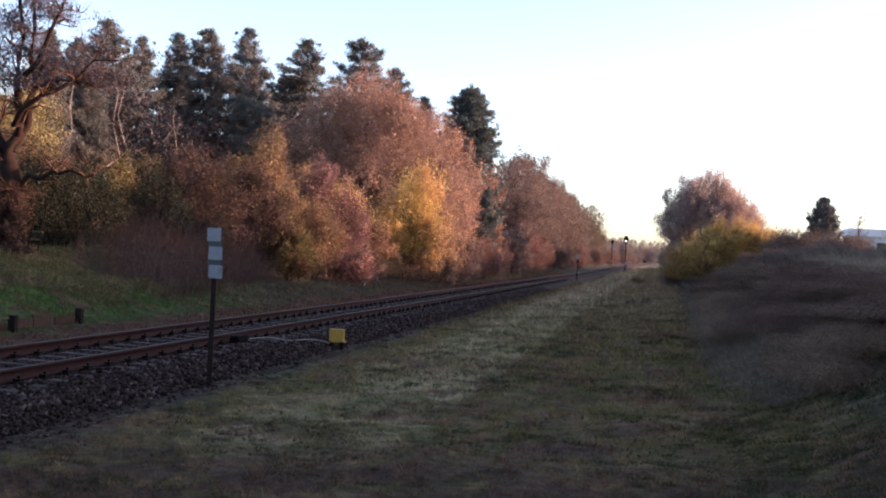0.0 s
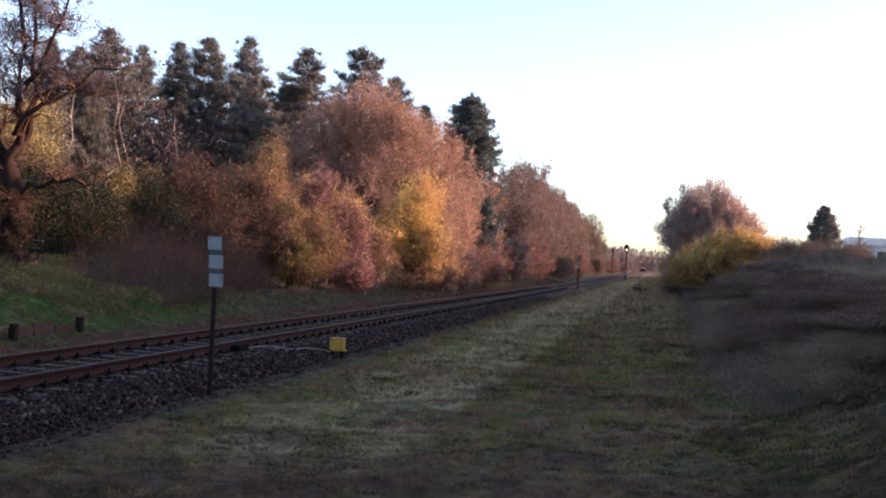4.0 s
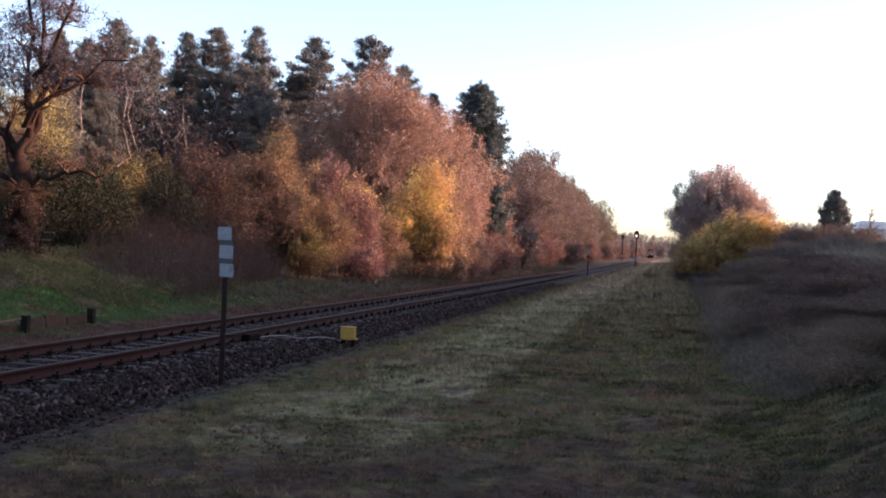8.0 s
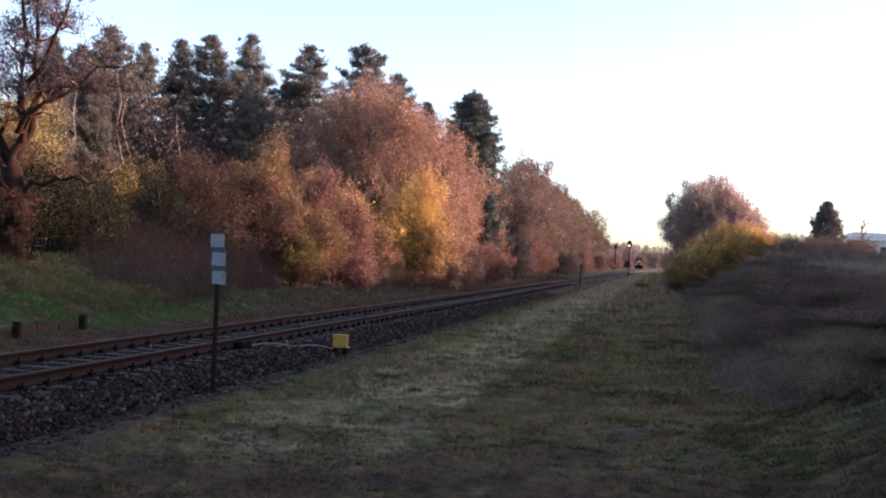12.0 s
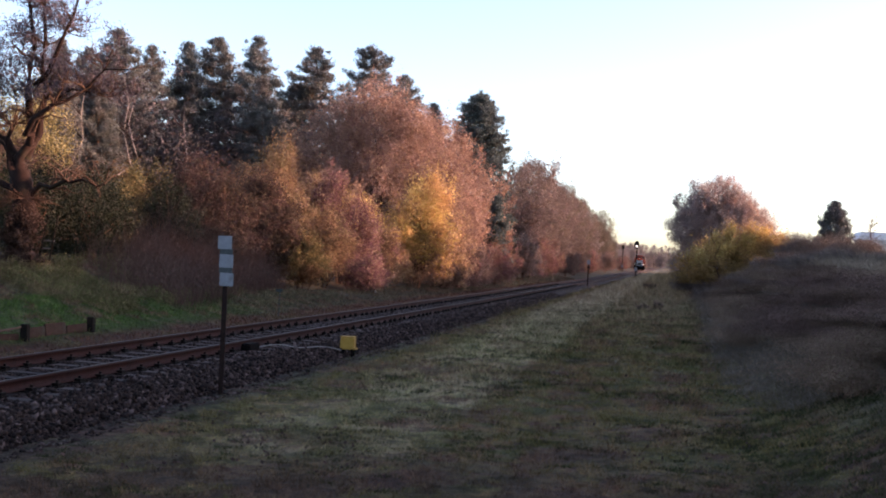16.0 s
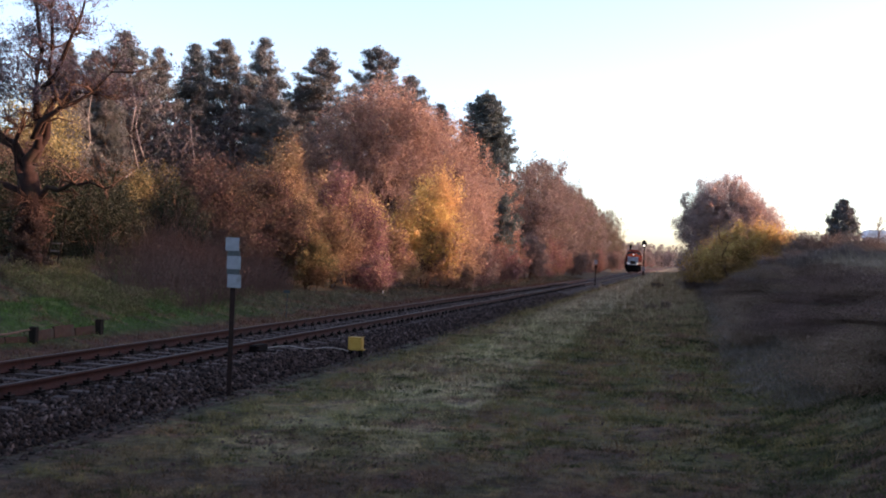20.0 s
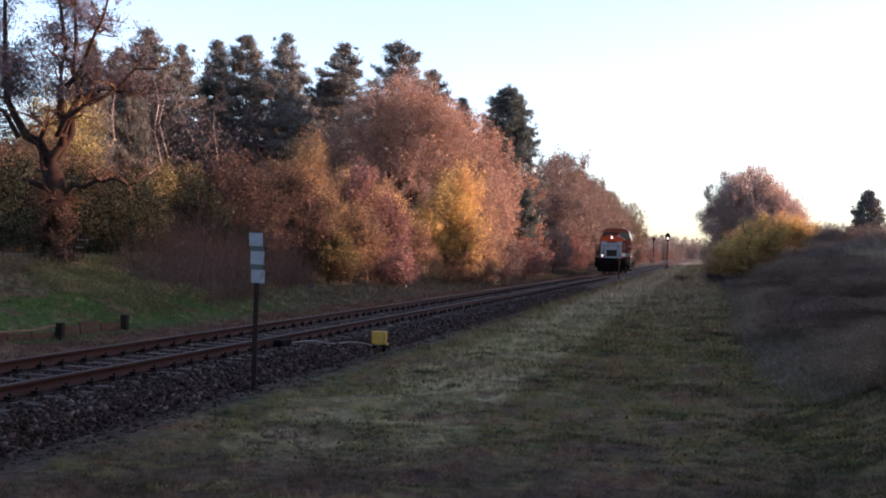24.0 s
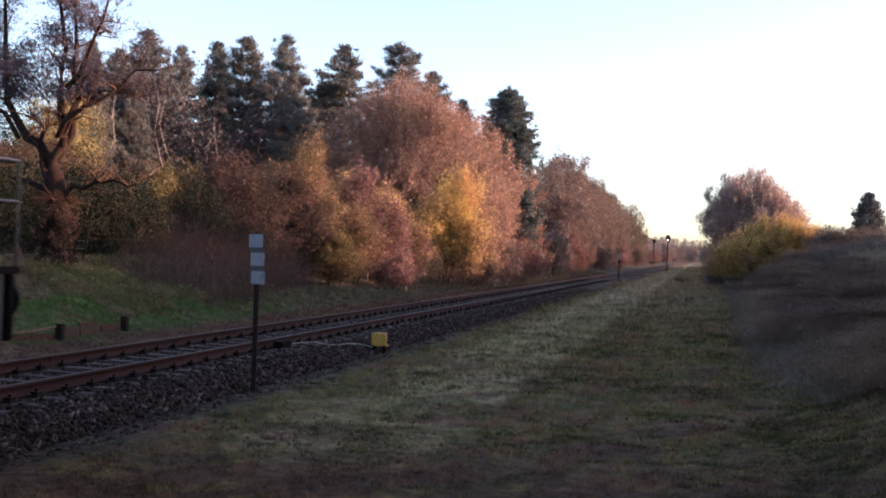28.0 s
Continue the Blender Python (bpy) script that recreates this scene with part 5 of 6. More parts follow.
def signal(x, y, lamp_z, lit, label):
    z0 = float(land(x, y))
    ob = thing("light_signal", pose(x, y, z0), label, "railway signal")
    h = lamp_z - z0
    part("mast", rod(bmesh.new(), (0, 0, -0.3), (0, 0, h + 0.3), 0.075, n=10), DARKIRON, ob, "dark grey signal mast")
    head = part("signal_head", prism([(0.4 * math.cos(a), h + 0.22 + 0.62 * math.sin(a)) for a in np.linspace(0, 2 * math.pi, 24, endpoint=False)], -0.16, -0.06), BLACK, ob, "black oval signal head")
    part("lamp", rod(bmesh.new(), (0, -0.2, h), (0, -0.155, h), 0.16 if lit else 0.12, n=16), SIGNALLAMP if lit else GLASS, head, "bright white lamp" if lit else "dark lamp")
    hood = bmesh.new()
    for a in range(-50, 231, 20):
        c, s, c2, s2 = (f(radians(b)) * 0.34 for b in (a, a + 20) for f in (math.cos, math.sin))
        hood.faces.new([hood.verts.new(p) for p in ((c, -0.16, h + s), (c2, -0.16, h + s2), (c2, -0.5, h + s2), (c, -0.5, h + s))])
    part("lamp_hood", hood, BLACK, head)
    part("plate", boxed(-0.22, 0.22, -0.12, -0.09, 1.1, 1.7, 0.02), WHITEBOARD, ob, "white mast plate")
    part("ladder", bar([(0.14, 0.12, 0.2), (0.14, 0.12, h)], 0.02, 6), DARKIRON, ob)
    return ob


signal(-7.05, 180, 4.6, True, "black railway light signal showing a white light")
signal(-15.3, 300, 5.85, False, "distant dark railway signal beside the line")

# heaps of cut brushwood at the path's edge
rng = np.random.default_rng(140)
for x, y, w, h in ((-1.62, 52.3, 0.62, 0.26), (-0.98, 52.4, 0.38, 0.42), (-2.64, 100.3, 1.2, 0.5)):
    ob = thing("brushwood_heap", spot(x, y), "low dark heap of cut brushwood on the grass", "brushwood")
    ends = rng.uniform(-1, 1, (70, 2, 3)) * np.array([w * 0.5, 0.3, 0]) + np.array([0, 0, 1]) * (rng.random((70, 2, 1)) * h * 0.85)
    V, Q = tubes([limb_path(rng, p, q, 0.022, 0.012, 0.0, 2) for p, q in ends], 5)
    put("branching", mesh_np("branching", V, Q, BARK), ob)
    c = rng.uniform(-1, 1, (90, 3)) * np.array([w * 0.46, 0.3, 0]) + np.array([0, 0, 1]) * (rng.random((90, 1)) * h * 0.9)
    V, Q = crown(rng, c, 20, 0.05, 0.04, 0.025)
    put("dead_foliage", mesh_np("dead_foliage", V, Q, LEAF_BRAMBLE), ob)

# pale sheds and a screen behind the bank
shed = thing("greenhouse_shed", spot(33.6, 172, 0, 0.5), "long pale shed with a low roof beyond the bank", "shed")
part("wall", boxed(-9, 9, -3, 3, -1.0, 4.3, 0.05), WALLPALE, shed)
part("roof", prism([(-9.4, 4.3), (9.4, 4.3), (9.0, 5.4), (-9.0, 5.4)], -3.3, 3.3), ROOFPALE, shed, "pale sheet roof")
for i in range(6):
    part("window", boxed(-8 + 2.8 * i, -6.2 + 2.8 * i, -3.04, -2.98, 1.9, 3.5), GLASS, shed)
screen = thing("fence_screen", spot(22.0, 120), "grey-green screen fence on top of the bank", "fence")
for i in range(7):
    part("panel", boxed(-3 + 2.4 * i, -0.66 + 2.4 * i, -0.04, 0.04, -0.3, 2.1, 0.01), TEAL, screen)
    part("post", boxed(-3.05 + 2.4 * i, -2.95 + 2.4 * i, -0.08, 0.08, -0.3, 2.2, 0.01), DARKIRON, screen)
for x, y, h in ((22.2, 145, 6.7), (29.4, 165, 7.7)):
    rng = np.random.default_rng(int(x * 10))
    ob = thing("young_tree", spot(x, y), "slender leafless young tree beyond the fence", "tree")
    paths = [[((0, 0, -0.2), 0.09), ((0.03, 0, h * 0.5), 0.07), ((0, 0, h), 0.02)]]
    for _ in range(60):
        z = rng.uniform(0.4, 0.97) * h
        e = np.array([0, 0, z]) + unit(rng, 1)[0] * np.array([1.3, 1.3, 0.4]) + np.array([0, 0, 0.9])
        paths.append(limb_path(rng, (0, 0, z), e, 0.026, 0.01, 0.06, 3))
    V, Q = tubes(paths, 5)
    put("trunk", mesh_np("trunk", V, Q, STEM), ob)

# ---- locomotive ----
loco = thing("diesel_locomotive", pose(TRACK, 700, 0), "orange and white diesel locomotive with red roof and lit headlamps", "locomotive")
L, FP, HW = 13.16, 1.44, 1.48
part("underframe", boxed(-1.3, 1.3, 0.1, L - 0.1, 0.95, 1.38, 0.03), DARKIRON, loco, "black underframe")
part("footplate", boxed(-HW, HW, 0.0, L, 1.36, FP, 0.015), DARKIRON, loco, "black footplate")
for y0, sgn in ((0.0, -1), (L, 1)):
    beam = part("buffer_beam", boxed(-1.35, 1.35, min(y0, y0 + sgn * 0.1), max(y0, y0 + sgn * 0.1), 0.62, 1.36, 0.02), DARKIRON, loco, "black buffer beam")
    for bx in (-0.875, 0.875):
        bf = part("buffer", rod(bmesh.new(), (bx, y0 + sgn * 0.1, 1.04), (bx, y0 + sgn * 0.5, 1.04), 0.1, n=14), DARKIRON, loco)
        part("buffer_head", rod(bmesh.new(), (bx, y0 + sgn * 0.5, 1.04), (bx, y0 + sgn * 0.56, 1.04), 0.24, 0.23, 20), DARKIRON, bf)
    part("coupling_hook", boxed(-0.06, 0.06, min(y0 + sgn * 0.1, y0 + sgn * 0.38), max(y0 + sgn * 0.1, y0 + sgn * 0.38), 0.92, 1.1, 0.02), DARKIRON, loco)
    part("rail_guard", prism([(-1.2, 0.62), (1.2, 0.62), (1.1, 0.18), (-1.1, 0.18)], min(y0 - sgn * 0.12, y0 + sgn * 0.05), max(y0 - sgn * 0.12, y0 + sgn * 0.05)), DARKIRON, loco, "black plough plate")
    for hx in (-0.5, 0.45):
        part("air_hose", bar([(hx, y0 + sgn * 0.1, 0.95), (hx, y0 + sgn * 0.2, 0.8), (hx, y0 + sgn * 0.2, 0.45)], 0.025, 6), DARKIRON, loco)
HOODS = ((0.74, 5.3, 0.97), (8.1, 12.72, 1.1))
for (y0, y1, w), front in zip(HOODS, (True, False)):
    hood = part("long_hood" if front else "short_hood", prism([(-w, FP), (w, FP), (w, 3.24), (w - 0.05, 3.33), (0.6, 3.42), (0.25, 3.46), (-0.25, 3.46), (-0.6, 3.42), (-w + 0.05, 3.33), (-w, 3.24)], y0, y1), ORANGE, loco, "orange engine hood")
    roof = part("hood_roof", prism([(w - 0.02, 3.29), (w - 0.03, 3.335), (0.62, 3.435), (0.25, 3.475), (-0.25, 3.475), (-0.62, 3.435), (-w + 0.03, 3.335), (-w + 0.02, 3.29)], y0 + 0.03, y1), RED, hood, "red hood roof")
    for s in (-1, 1):
        xo = s * w
        lo, hi = (xo, xo + 0.006) if s > 0 else (xo - 0.006, xo)
        part("white_band", boxed(lo, hi, y0 + 0.01, y1 - (0 if front else 1.08), 1.6, 1.94), CREAM, hood, "cream-white band")
        k = 5 if front else 3
        for i in range(1, k):
            yy = y0 + (y1 - y0 - (0 if front else 1.1)) * i / k
            part("door_seam", boxed(min(lo, hi) - 0.003, max(lo, hi) + 0.006, yy - 0.008, yy + 0.008, 1.5, 3.2), RED, hood, "shadowed panel joint")
        part("rain_strip", boxed(xo - 0.02, xo + 0.02, y0, y1, 3.2, 3.235), RAILGREY, hood, "pale rain strip")
    part("roof_ridge", prism([(-0.62, 3.4), (0.62, 3.4), (0.5, 3.58), (0.2, 3.62), (-0.2, 3.62), (-0.5, 3.58)], y0 + 0.12, y1 - 0.05), RED, roof, "raised rust-red ridge")
    # roof hatches and silencer
    for i in range(3 if front else 2):
        yy = y0 + 0.7 + 1.25 * i
        part("roof_hatch", boxed(-0.5, 0.5, yy, yy + 0.95, 3.58, 3.65, 0.012), RED, roof, "red roof hatch")
    if front:
        part("exhaust", boxed(-0.3, 0.3, 4.1, 5.0, 3.55, 3.8, 0.05), DARKIRON, roof)
# nose of the long hood
ny = 0.74
nose = part("nose_panel", boxed(-0.955, 0.955, ny - 0.02, ny - 0.002, FP, 2.96, 0.004), NOSEWHITE, loco, "white nose panel")
part("nose_top", prism([(-0.955, 2.97), (0.955, 2.97), (0.955, 3.25), (0.9, 3.33), (0.6, 3.42), (0.25, 3.46), (-0.25, 3.46), (-0.6, 3.42), (-0.9, 3.33), (-0.955, 3.25)], ny - 0.022, ny - 0.003), NOSEORANGE, loco, "orange upper nose")
gr = part("radiator_grille", boxed(-0.42, 0.5, ny - 0.05, ny - 0.015, 1.6, 2.2, 0.01), GRILLE, nose, "dusty dark nose grille")
for i in range(10):
    part("slat", boxed(-0.4, 0.48, ny - 0.062, ny - 0.048, 1.65 + 0.053 * i, 1.675 + 0.053 * i), GRILLE, gr)
nb = part("number_board", boxed(-0.44, 0.5, ny - 0.045, ny - 0.015, 2.84, 2.97, 0.01), BLACK, nose, "black board with illegible marks")
for i in range(9):
    part("mark", boxed(-0.38 + 0.095 * i, -0.32 + 0.095 * i, ny - 0.05, ny - 0.044, 2.875, 2.935), CABLE if i not in (4, 5) else BLACK, nb)
for lx in (-0.79, 0.79):
    hl = part("headlamp", rod(bmesh.new(), (lx, ny - 0.1, 1.66), (lx, ny - 0.01, 1.66), 0.105, n=20), RAILDARK, nose, "round headlamp housing")
    part("lens", rod(bmesh.new(), (lx, ny - 0.125, 1.66), (lx, ny - 0.095, 1.66), 0.062, n=20), LAMP, hl, "lit white lens")
    part("tail_lamp", rod(bmesh.new(), (lx, ny - 0.06, 1.93), (lx, ny - 0.01, 1.93), 0.07, n=16), GRILLE, nose, "dark tail lamp")
hl = part("top_lamp", rod(bmesh.new(), (0, ny - 0.1, 3.34), (0, ny - 0.01, 3.34), 0.12, n=20), RAILDARK, loco, "top headlamp housing")
part("lens", rod(bmesh.new(), (0, ny - 0.125, 3.34), (0, ny - 0.095, 3.34), 0.068, n=20), LAMP, hl, "lit white lens")
# rear end of the short hood
part("rear_panel", boxed(-1.08, 1.08, 12.722, 12.74, FP, 3.2, 0.004), CREAM, loco, "cream rear panel")
for lx in (-0.83, 0.83):
    part("rear_lamp", rod(bmesh.new(), (lx, 12.73, 1.66), (lx, 12.82, 1.66), 0.12, n=16), GLASS, loco, "unlit rear lamp")
for s in (-1, 1):
    lo, hi = (1.1, 1.125) if s > 0 else (-1.125, -1.1)
    sg = part("side_grille", boxed(lo, hi, 11.66, 12.66, 1.56, 3.0, 0.01), BLACK, loco, "black side radiator grille")
    for i in range(18):
        part("slat", boxed(lo - 0.004 * (s < 0), hi + 0.004 * (s > 0), 11.7, 12.62, 1.62 + 0.076 * i, 1.64 + 0.076 * i), DARKIRON, sg)
    cl0, cl1 = (1.1, 1.106) if s > 0 else (-1.106, -1.1)
    part("grille_surround", boxed(cl0, cl1, 11.62, 12.7, 3.02, 3.2), CREAM, loco, "cream panel above the grille")
    # the painted name, as plain slanted shapes
    x0, x1 = (0.976, 0.981) if s > 0 else (-0.981, -0.976)
    for i in range(5):
        bm = bmesh.new()
        mid = 1.75 + 0.7 * i
        if i in (0, 4):
            for o in (-0.19, 0.11) if i else (-0.1,):
                box(bm, x0, x1, mid + o, mid + o + 0.15, 2.24, 2.84)
        else:
            ring = [[(r * math.cos(a), 1.12 * r * math.sin(a)) for a in np.linspace(0, 2 * math.pi, 20, endpoint=False)] for r in (0.26, 0.14)]
            rows = [[bm.verts.new((x, mid + p, 2.54 + q)) for p, q in c] for x in (x0, x1) for c in ring]
            for k in range(20):
                n = (k + 1) % 20
                for a, b in ((0, 1), (3, 2), (2, 0), (1, 3)):
                    bm.faces.new((rows[a][k], rows[a][n], rows[b][n], rows[b][k]))
            bmesh.ops.recalc_face_normals(bm, faces=bm.faces)
        for v in bm.verts:
            v.co.y += 0.16 * (v.co.z - 2.3)
        part("painted_mark", bm, MARK, loco, "dark slanted painted shape")
# cab: wider than the hoods, upper part leaning in
cabp = [(-1.46, FP), (1.46, FP), (1.46, 3.22), (1.18, 3.98), (-1.18, 3.98), (-1.46, 3.22)]
cab = part("cab", prism(cabp, 5.3, 8.1, 0.015), ORANGE, loco, "orange cab")
# Separate red skin: the front wall's shade, put into its colour.
part("cab_front", prism([(-1.445, FP + 0.01), (1.445, FP + 0.01), (1.445, 3.22), (1.17, 3.96), (-1.17, 3.96), (-1.445, 3.22)], 5.288, 5.298), RED, cab, "cab front wall with its shade as darker red")
part("cab_roof", prism([(-1.22, 3.97), (1.22, 3.97), (1.21, 4.03), (0.98, 4.16), (0.62, 4.25), (0.25, 4.29), (-0.25, 4.29), (-0.62, 4.25), (-0.98, 4.16), (-1.21, 4.03)], 5.12, 8.28, 0.01), RED, cab, "red cab roof")
for yw, yo in ((5.288, -0.012), (8.1, 0.012)):
    for s in (-1, 1):
        w = bmesh.new()
        vs = [w.verts.new((s * x, yw + yo, z)) for x, z in ((0.3, 3.52), (1.34, 3.3), (1.13, 3.88), (0.3, 3.88))]
        w.faces.new(vs)
        r = bmesh.ops.extrude_face_region(w, geom=w.faces[:])
        bmesh.ops.translate(w, verts=[v for v in r["geom"] if isinstance(v, bmesh.types.BMVert)], vec=(0, -yo * 0.6, 0))
        bmesh.ops.recalc_face_normals(w, faces=w.faces)
        part("cab_window", w, GLASS, cab, "dark cab window")
        part("wiper", bar([(s * 0.75, yw + yo * 1.6, 3.84), (s * 0.9, yw + yo * 1.6, 3.55)], 0.008, 5), DARKIRON, cab)


def leaning(s, y0, y1, f0, f1, off, thick):
    """A pane in the cab's leaning upper side, between the fractions f0 and f1 of its height."""
    bm = bmesh.new()
    pts = []
    for o in (off, off + thick):
        for y, f in ((y0, f0), (y1, f0), (y1, f1), (y0, f1)):
            pts.append(bm.verts.new((s * (1.46 - 0.28 * f + o), y, 3.22 + 0.76 * f + o * 0.35)))
    for q in ((0, 1, 2, 3), (7, 6, 5, 4), (0, 4, 5, 1), (1, 5, 6, 2), (2, 6, 7, 3), (3, 7, 4, 0)):
        bm.faces.new([pts[i] for i in q])
    bmesh.ops.recalc_face_normals(bm, faces=bm.faces)
    return bm


for s in (-1, 1):
    part("side_window_frame", leaning(s, 5.45, 7.85, 0.1, 0.9, 0.0, 0.012), RAILDARK, cab, "dark window surround")
    for a, b in ((5.52, 6.55), (6.63, 7.78)):
        part("side_window", leaning(s, a, b, 0.15, 0.86, 0.01, 0.01), GLASS, cab, "cab side window reflecting the sky")
    lo, hi = (1.46, 1.466) if s > 0 else (-1.466, -1.46)
    part("white_band", boxed(lo, hi, 5.3, 8.1, 1.6, 1.94), CREAM, cab, "cream-white band")
    dlo, dhi = (1.466, 1.472) if s > 0 else (-1.472, -1.466)
    for yy in (5.72, 6.5):
        part("door_joint", boxed(dlo, dhi, yy - 0.01, yy + 0.01, 1.5, 3.2), RED, cab, "dark door joint")
        part("door_handrail", bar([(s * 1.47, yy, 1.72), (s * 1.53, yy, 1.78), (s * 1.53, yy, 3.0), (s * 1.47, yy, 3.06)], 0.016, 8), RAILDARK, cab, "dark grab rail")
    # Roof-edge strip; its pale tone holds the highlight along the edge.
    part("roof_gutter", boxed(min(s * 1.2, s * 1.235), max(s * 1.2, s * 1.235), 5.14, 8.26, 3.985, 4.02, 0.004), RAILGREY, cab, "roof gutter toned pale for the edge highlight")
    part("name_plate", boxed(dlo, dhi, 6.75, 7.55, 2.74, 2.9, 0.002), RAILGREY, cab, "pale plate with illegible marks")
    part("front_band", boxed(min(s * 0.985, s * 1.445), max(s * 0.985, s * 1.445), 5.28, 5.29, 1.6, 1.94), CREAM, cab, "cream band on the cab front")
# handrails round the footplate
RT, RM = FP + 1.14, FP + 0.7
for y0, inner in ((0.04, 1), (L - 0.04, -1)):
    part("end_handrail", bar([(-HW + 0.04, y0, FP), (-HW + 0.04, y0, RT), (HW - 0.04, y0, RT), (HW - 0.04, y0, FP)], 0.019), RAILDARK, loco, "dark end handrail")
    part("end_handrail", bar([(-HW + 0.04, y0, RM), (HW - 0.04, y0, RM)], 0.016), RAILDARK, loco, "dark end handrail")
    for px in (-0.64, 0.56):
        part("rail_post", rod(bmesh.new(), (px, y0, FP), (px, y0, RT), 0.019), RAILDARK, loco)
for s in (-1, 1):
    x = s * (HW - 0.04)
    for ya, yb in ((1.5, 5.25), (8.15, L - 0.04)):
        part("side_handrail", bar([(x, ya, RT), (x, yb, RT)], 0.018), RAILGREY, loco, "grey side handrail")
        part("side_handrail", bar([(x, ya, RM), (x, yb, RM)], 0.014), RAILGREY, loco, "grey side handrail")
        for k in range(4):
            yy = ya + (yb - ya) * k / 3.0
            part("rail_post", rod(bmesh.new(), (x, yy, FP), (x, yy, RT), 0.018), RAILDARK, loco)
    # steps below the cab and at the corners
    for y0, y1 in ((5.75, 7.5),):
        st = part("step_well", boxed(min(s * 1.05, s * 1.42), max(s * 1.05, s * 1.42), y0, y1, 0.42, 1.34, 0.02), DARKIRON, loco, "black step well")
        for k in range(4):
            zz = 0.46 + 0.26 * k
            part("step", boxed(min(s * 1.3, s * 1.5), max(s * 1.3, s * 1.5), y0 + (0.0 if k != 1 else 0.5), y1 - (0.9 if k in (0, 2) else 0.0), zz, zz + 0.045), RAILGREY if k else CREAM, st, "pale step edge")
    for yy in (0.35, L - 0.75):
        for k in range(2):
            part("corner_step", boxed(min(s * 1.2, s * 1.46), max(s * 1.2, s * 1.46), yy, yy + 0.4, 0.48 + 0.42 * k, 0.52 + 0.42 * k, 0.006), DARKIRON, loco)
        part("step_hanger", boxed(min(s * 1.42, s * 1.46), max(s * 1.42, s * 1.46), yy + 0.4, yy + 0.47, 0.45, 1.36), RAILDARK, loco, "step hanger")
for s in (-1, 1):
    for k, yy in enumerate((1.3, 4.75, 8.3, 11.75)):
        part("sand_box", boxed(min(s * 1.0, s * 1.38), max(s * 1.0, s * 1.38), yy, yy + 0.42, 0.72, 1.3, 0.03), RAILDARK if k % 2 else DARKIRON, loco, "dark sand box")
        part("sand_pipe", bar([(s * 1.05, yy + 0.2, 0.75), (s * 0.95, yy + 0.35, 0.4), (s * 0.8, yy + 0.45, 0.12)], 0.02, 6), RAILDARK, loco)
    part("frame_pipe", bar([(s * 1.4, 0.6, 1.2), (s * 1.4, 5.6, 1.2)], 0.022, 6), RAILDARK, loco)
    part("frame_pipe", bar([(s * 1.4, 7.7, 1.24), (s * 1.4, 12.6, 1.24)], 0.022, 6), RAILDARK, loco)
    part("air_tank", rod(bmesh.new(), (s * 1.22, 4.6, 0.86), (s * 1.22, 5.6, 0.86), 0.16, n=14), DARKIRON, loco)
    for yy in (2.2, 3.9, 9.2, 10.9):
        part("frame_rib", boxed(min(s * 1.3, s * 1.35), max(s * 1.3, s * 1.35), yy, yy + 0.05, 0.95, 1.36), RAILDARK, loco)
part("fuel_tank", boxed(-1.1, 1.1, 5.35, 7.85, 0.42, 0.98, 0.08), DARKIRON, loco, "black fuel tank")
WHEELS = []
for c in (3.08, 10.08):
    bog = part("bogie", boxed(-1.15, -1.02, c - 1.75, c + 1.75, 0.42, 0.78, 0.03), DARKIRON, loco, "black bogie frame")
    part("bogie_side", boxed(1.02, 1.15, c - 1.75, c + 1.75, 0.42, 0.78, 0.03), DARKIRON, bog)
    part("bolster", boxed(-1.05, 1.05, c - 0.3, c + 0.3, 0.45, 0.9, 0.04), DARKIRON, bog)
    for s in (-1, 1):
        part("damper", rod(bmesh.new(), (s * 1.2, c, 0.5), (s * 1.2, c, 0.95), 0.07, n=12), DARKIRON, bog)
    for o in (-1.15, 1.15):
        for s in (-1, 1):
            part("axle_box", boxed(min(s * 1.0, s * 1.26), max(s * 1.0, s * 1.26), c + o - 0.17, c + o + 0.17, 0.33, 0.68, 0.04), DARKIRON, bog, "greasy axle box")
            for q in (-0.34, 0.34):
                part("coil_spring", rod(bmesh.new(), (s * 1.1, c + o + q, 0.4), (s * 1.1, c + o + q, 0.66), 0.085, n=12), RAILDARK, bog)
            part("brake_block", boxed(min(s * 0.7, s * 0.82), max(s * 0.7, s * 0.82), c + o + 0.51, c + o + 0.57, 0.3, 0.62, 0.01), DARKIRON, bog)
        bm = rod(bmesh.new(), (-1.05, 0, 0), (1.05, 0, 0), 0.085, n=12)
        for s in (-1, 1):
            rod(bm, (s * 0.69, 0, 0), (s * 0.82, 0, 0), 0.5, 0.49, 32)
            rod(bm, (s * 0.66, 0, 0), (s * 0.69, 0, 0), 0.53, 0.53, 32)
            rod(bm, (s * 0.82, 0, 0), (s * 0.88, 0, 0), 0.2, 0.16, 16)
            for a in range(6):
                rod(bm, (s * 0.8, 0.32 * math.cos(a * math.pi / 3), 0.32 * math.sin(a * math.pi / 3)), (s * 0.826, 0.32 * math.cos(a * math.pi / 3), 0.32 * math.sin(a * math.pi / 3)), 0.06, n=10)
        w = part("wheelset", bm, WHEELSTEEL, bog, "worn steel wheelset")
        w.matrix_basis = pose(0, c + o, 0.5)
        WHEELS.append((w, c + o))

# ---- grass and small growth ----
rng = np.random.default_rng(200)


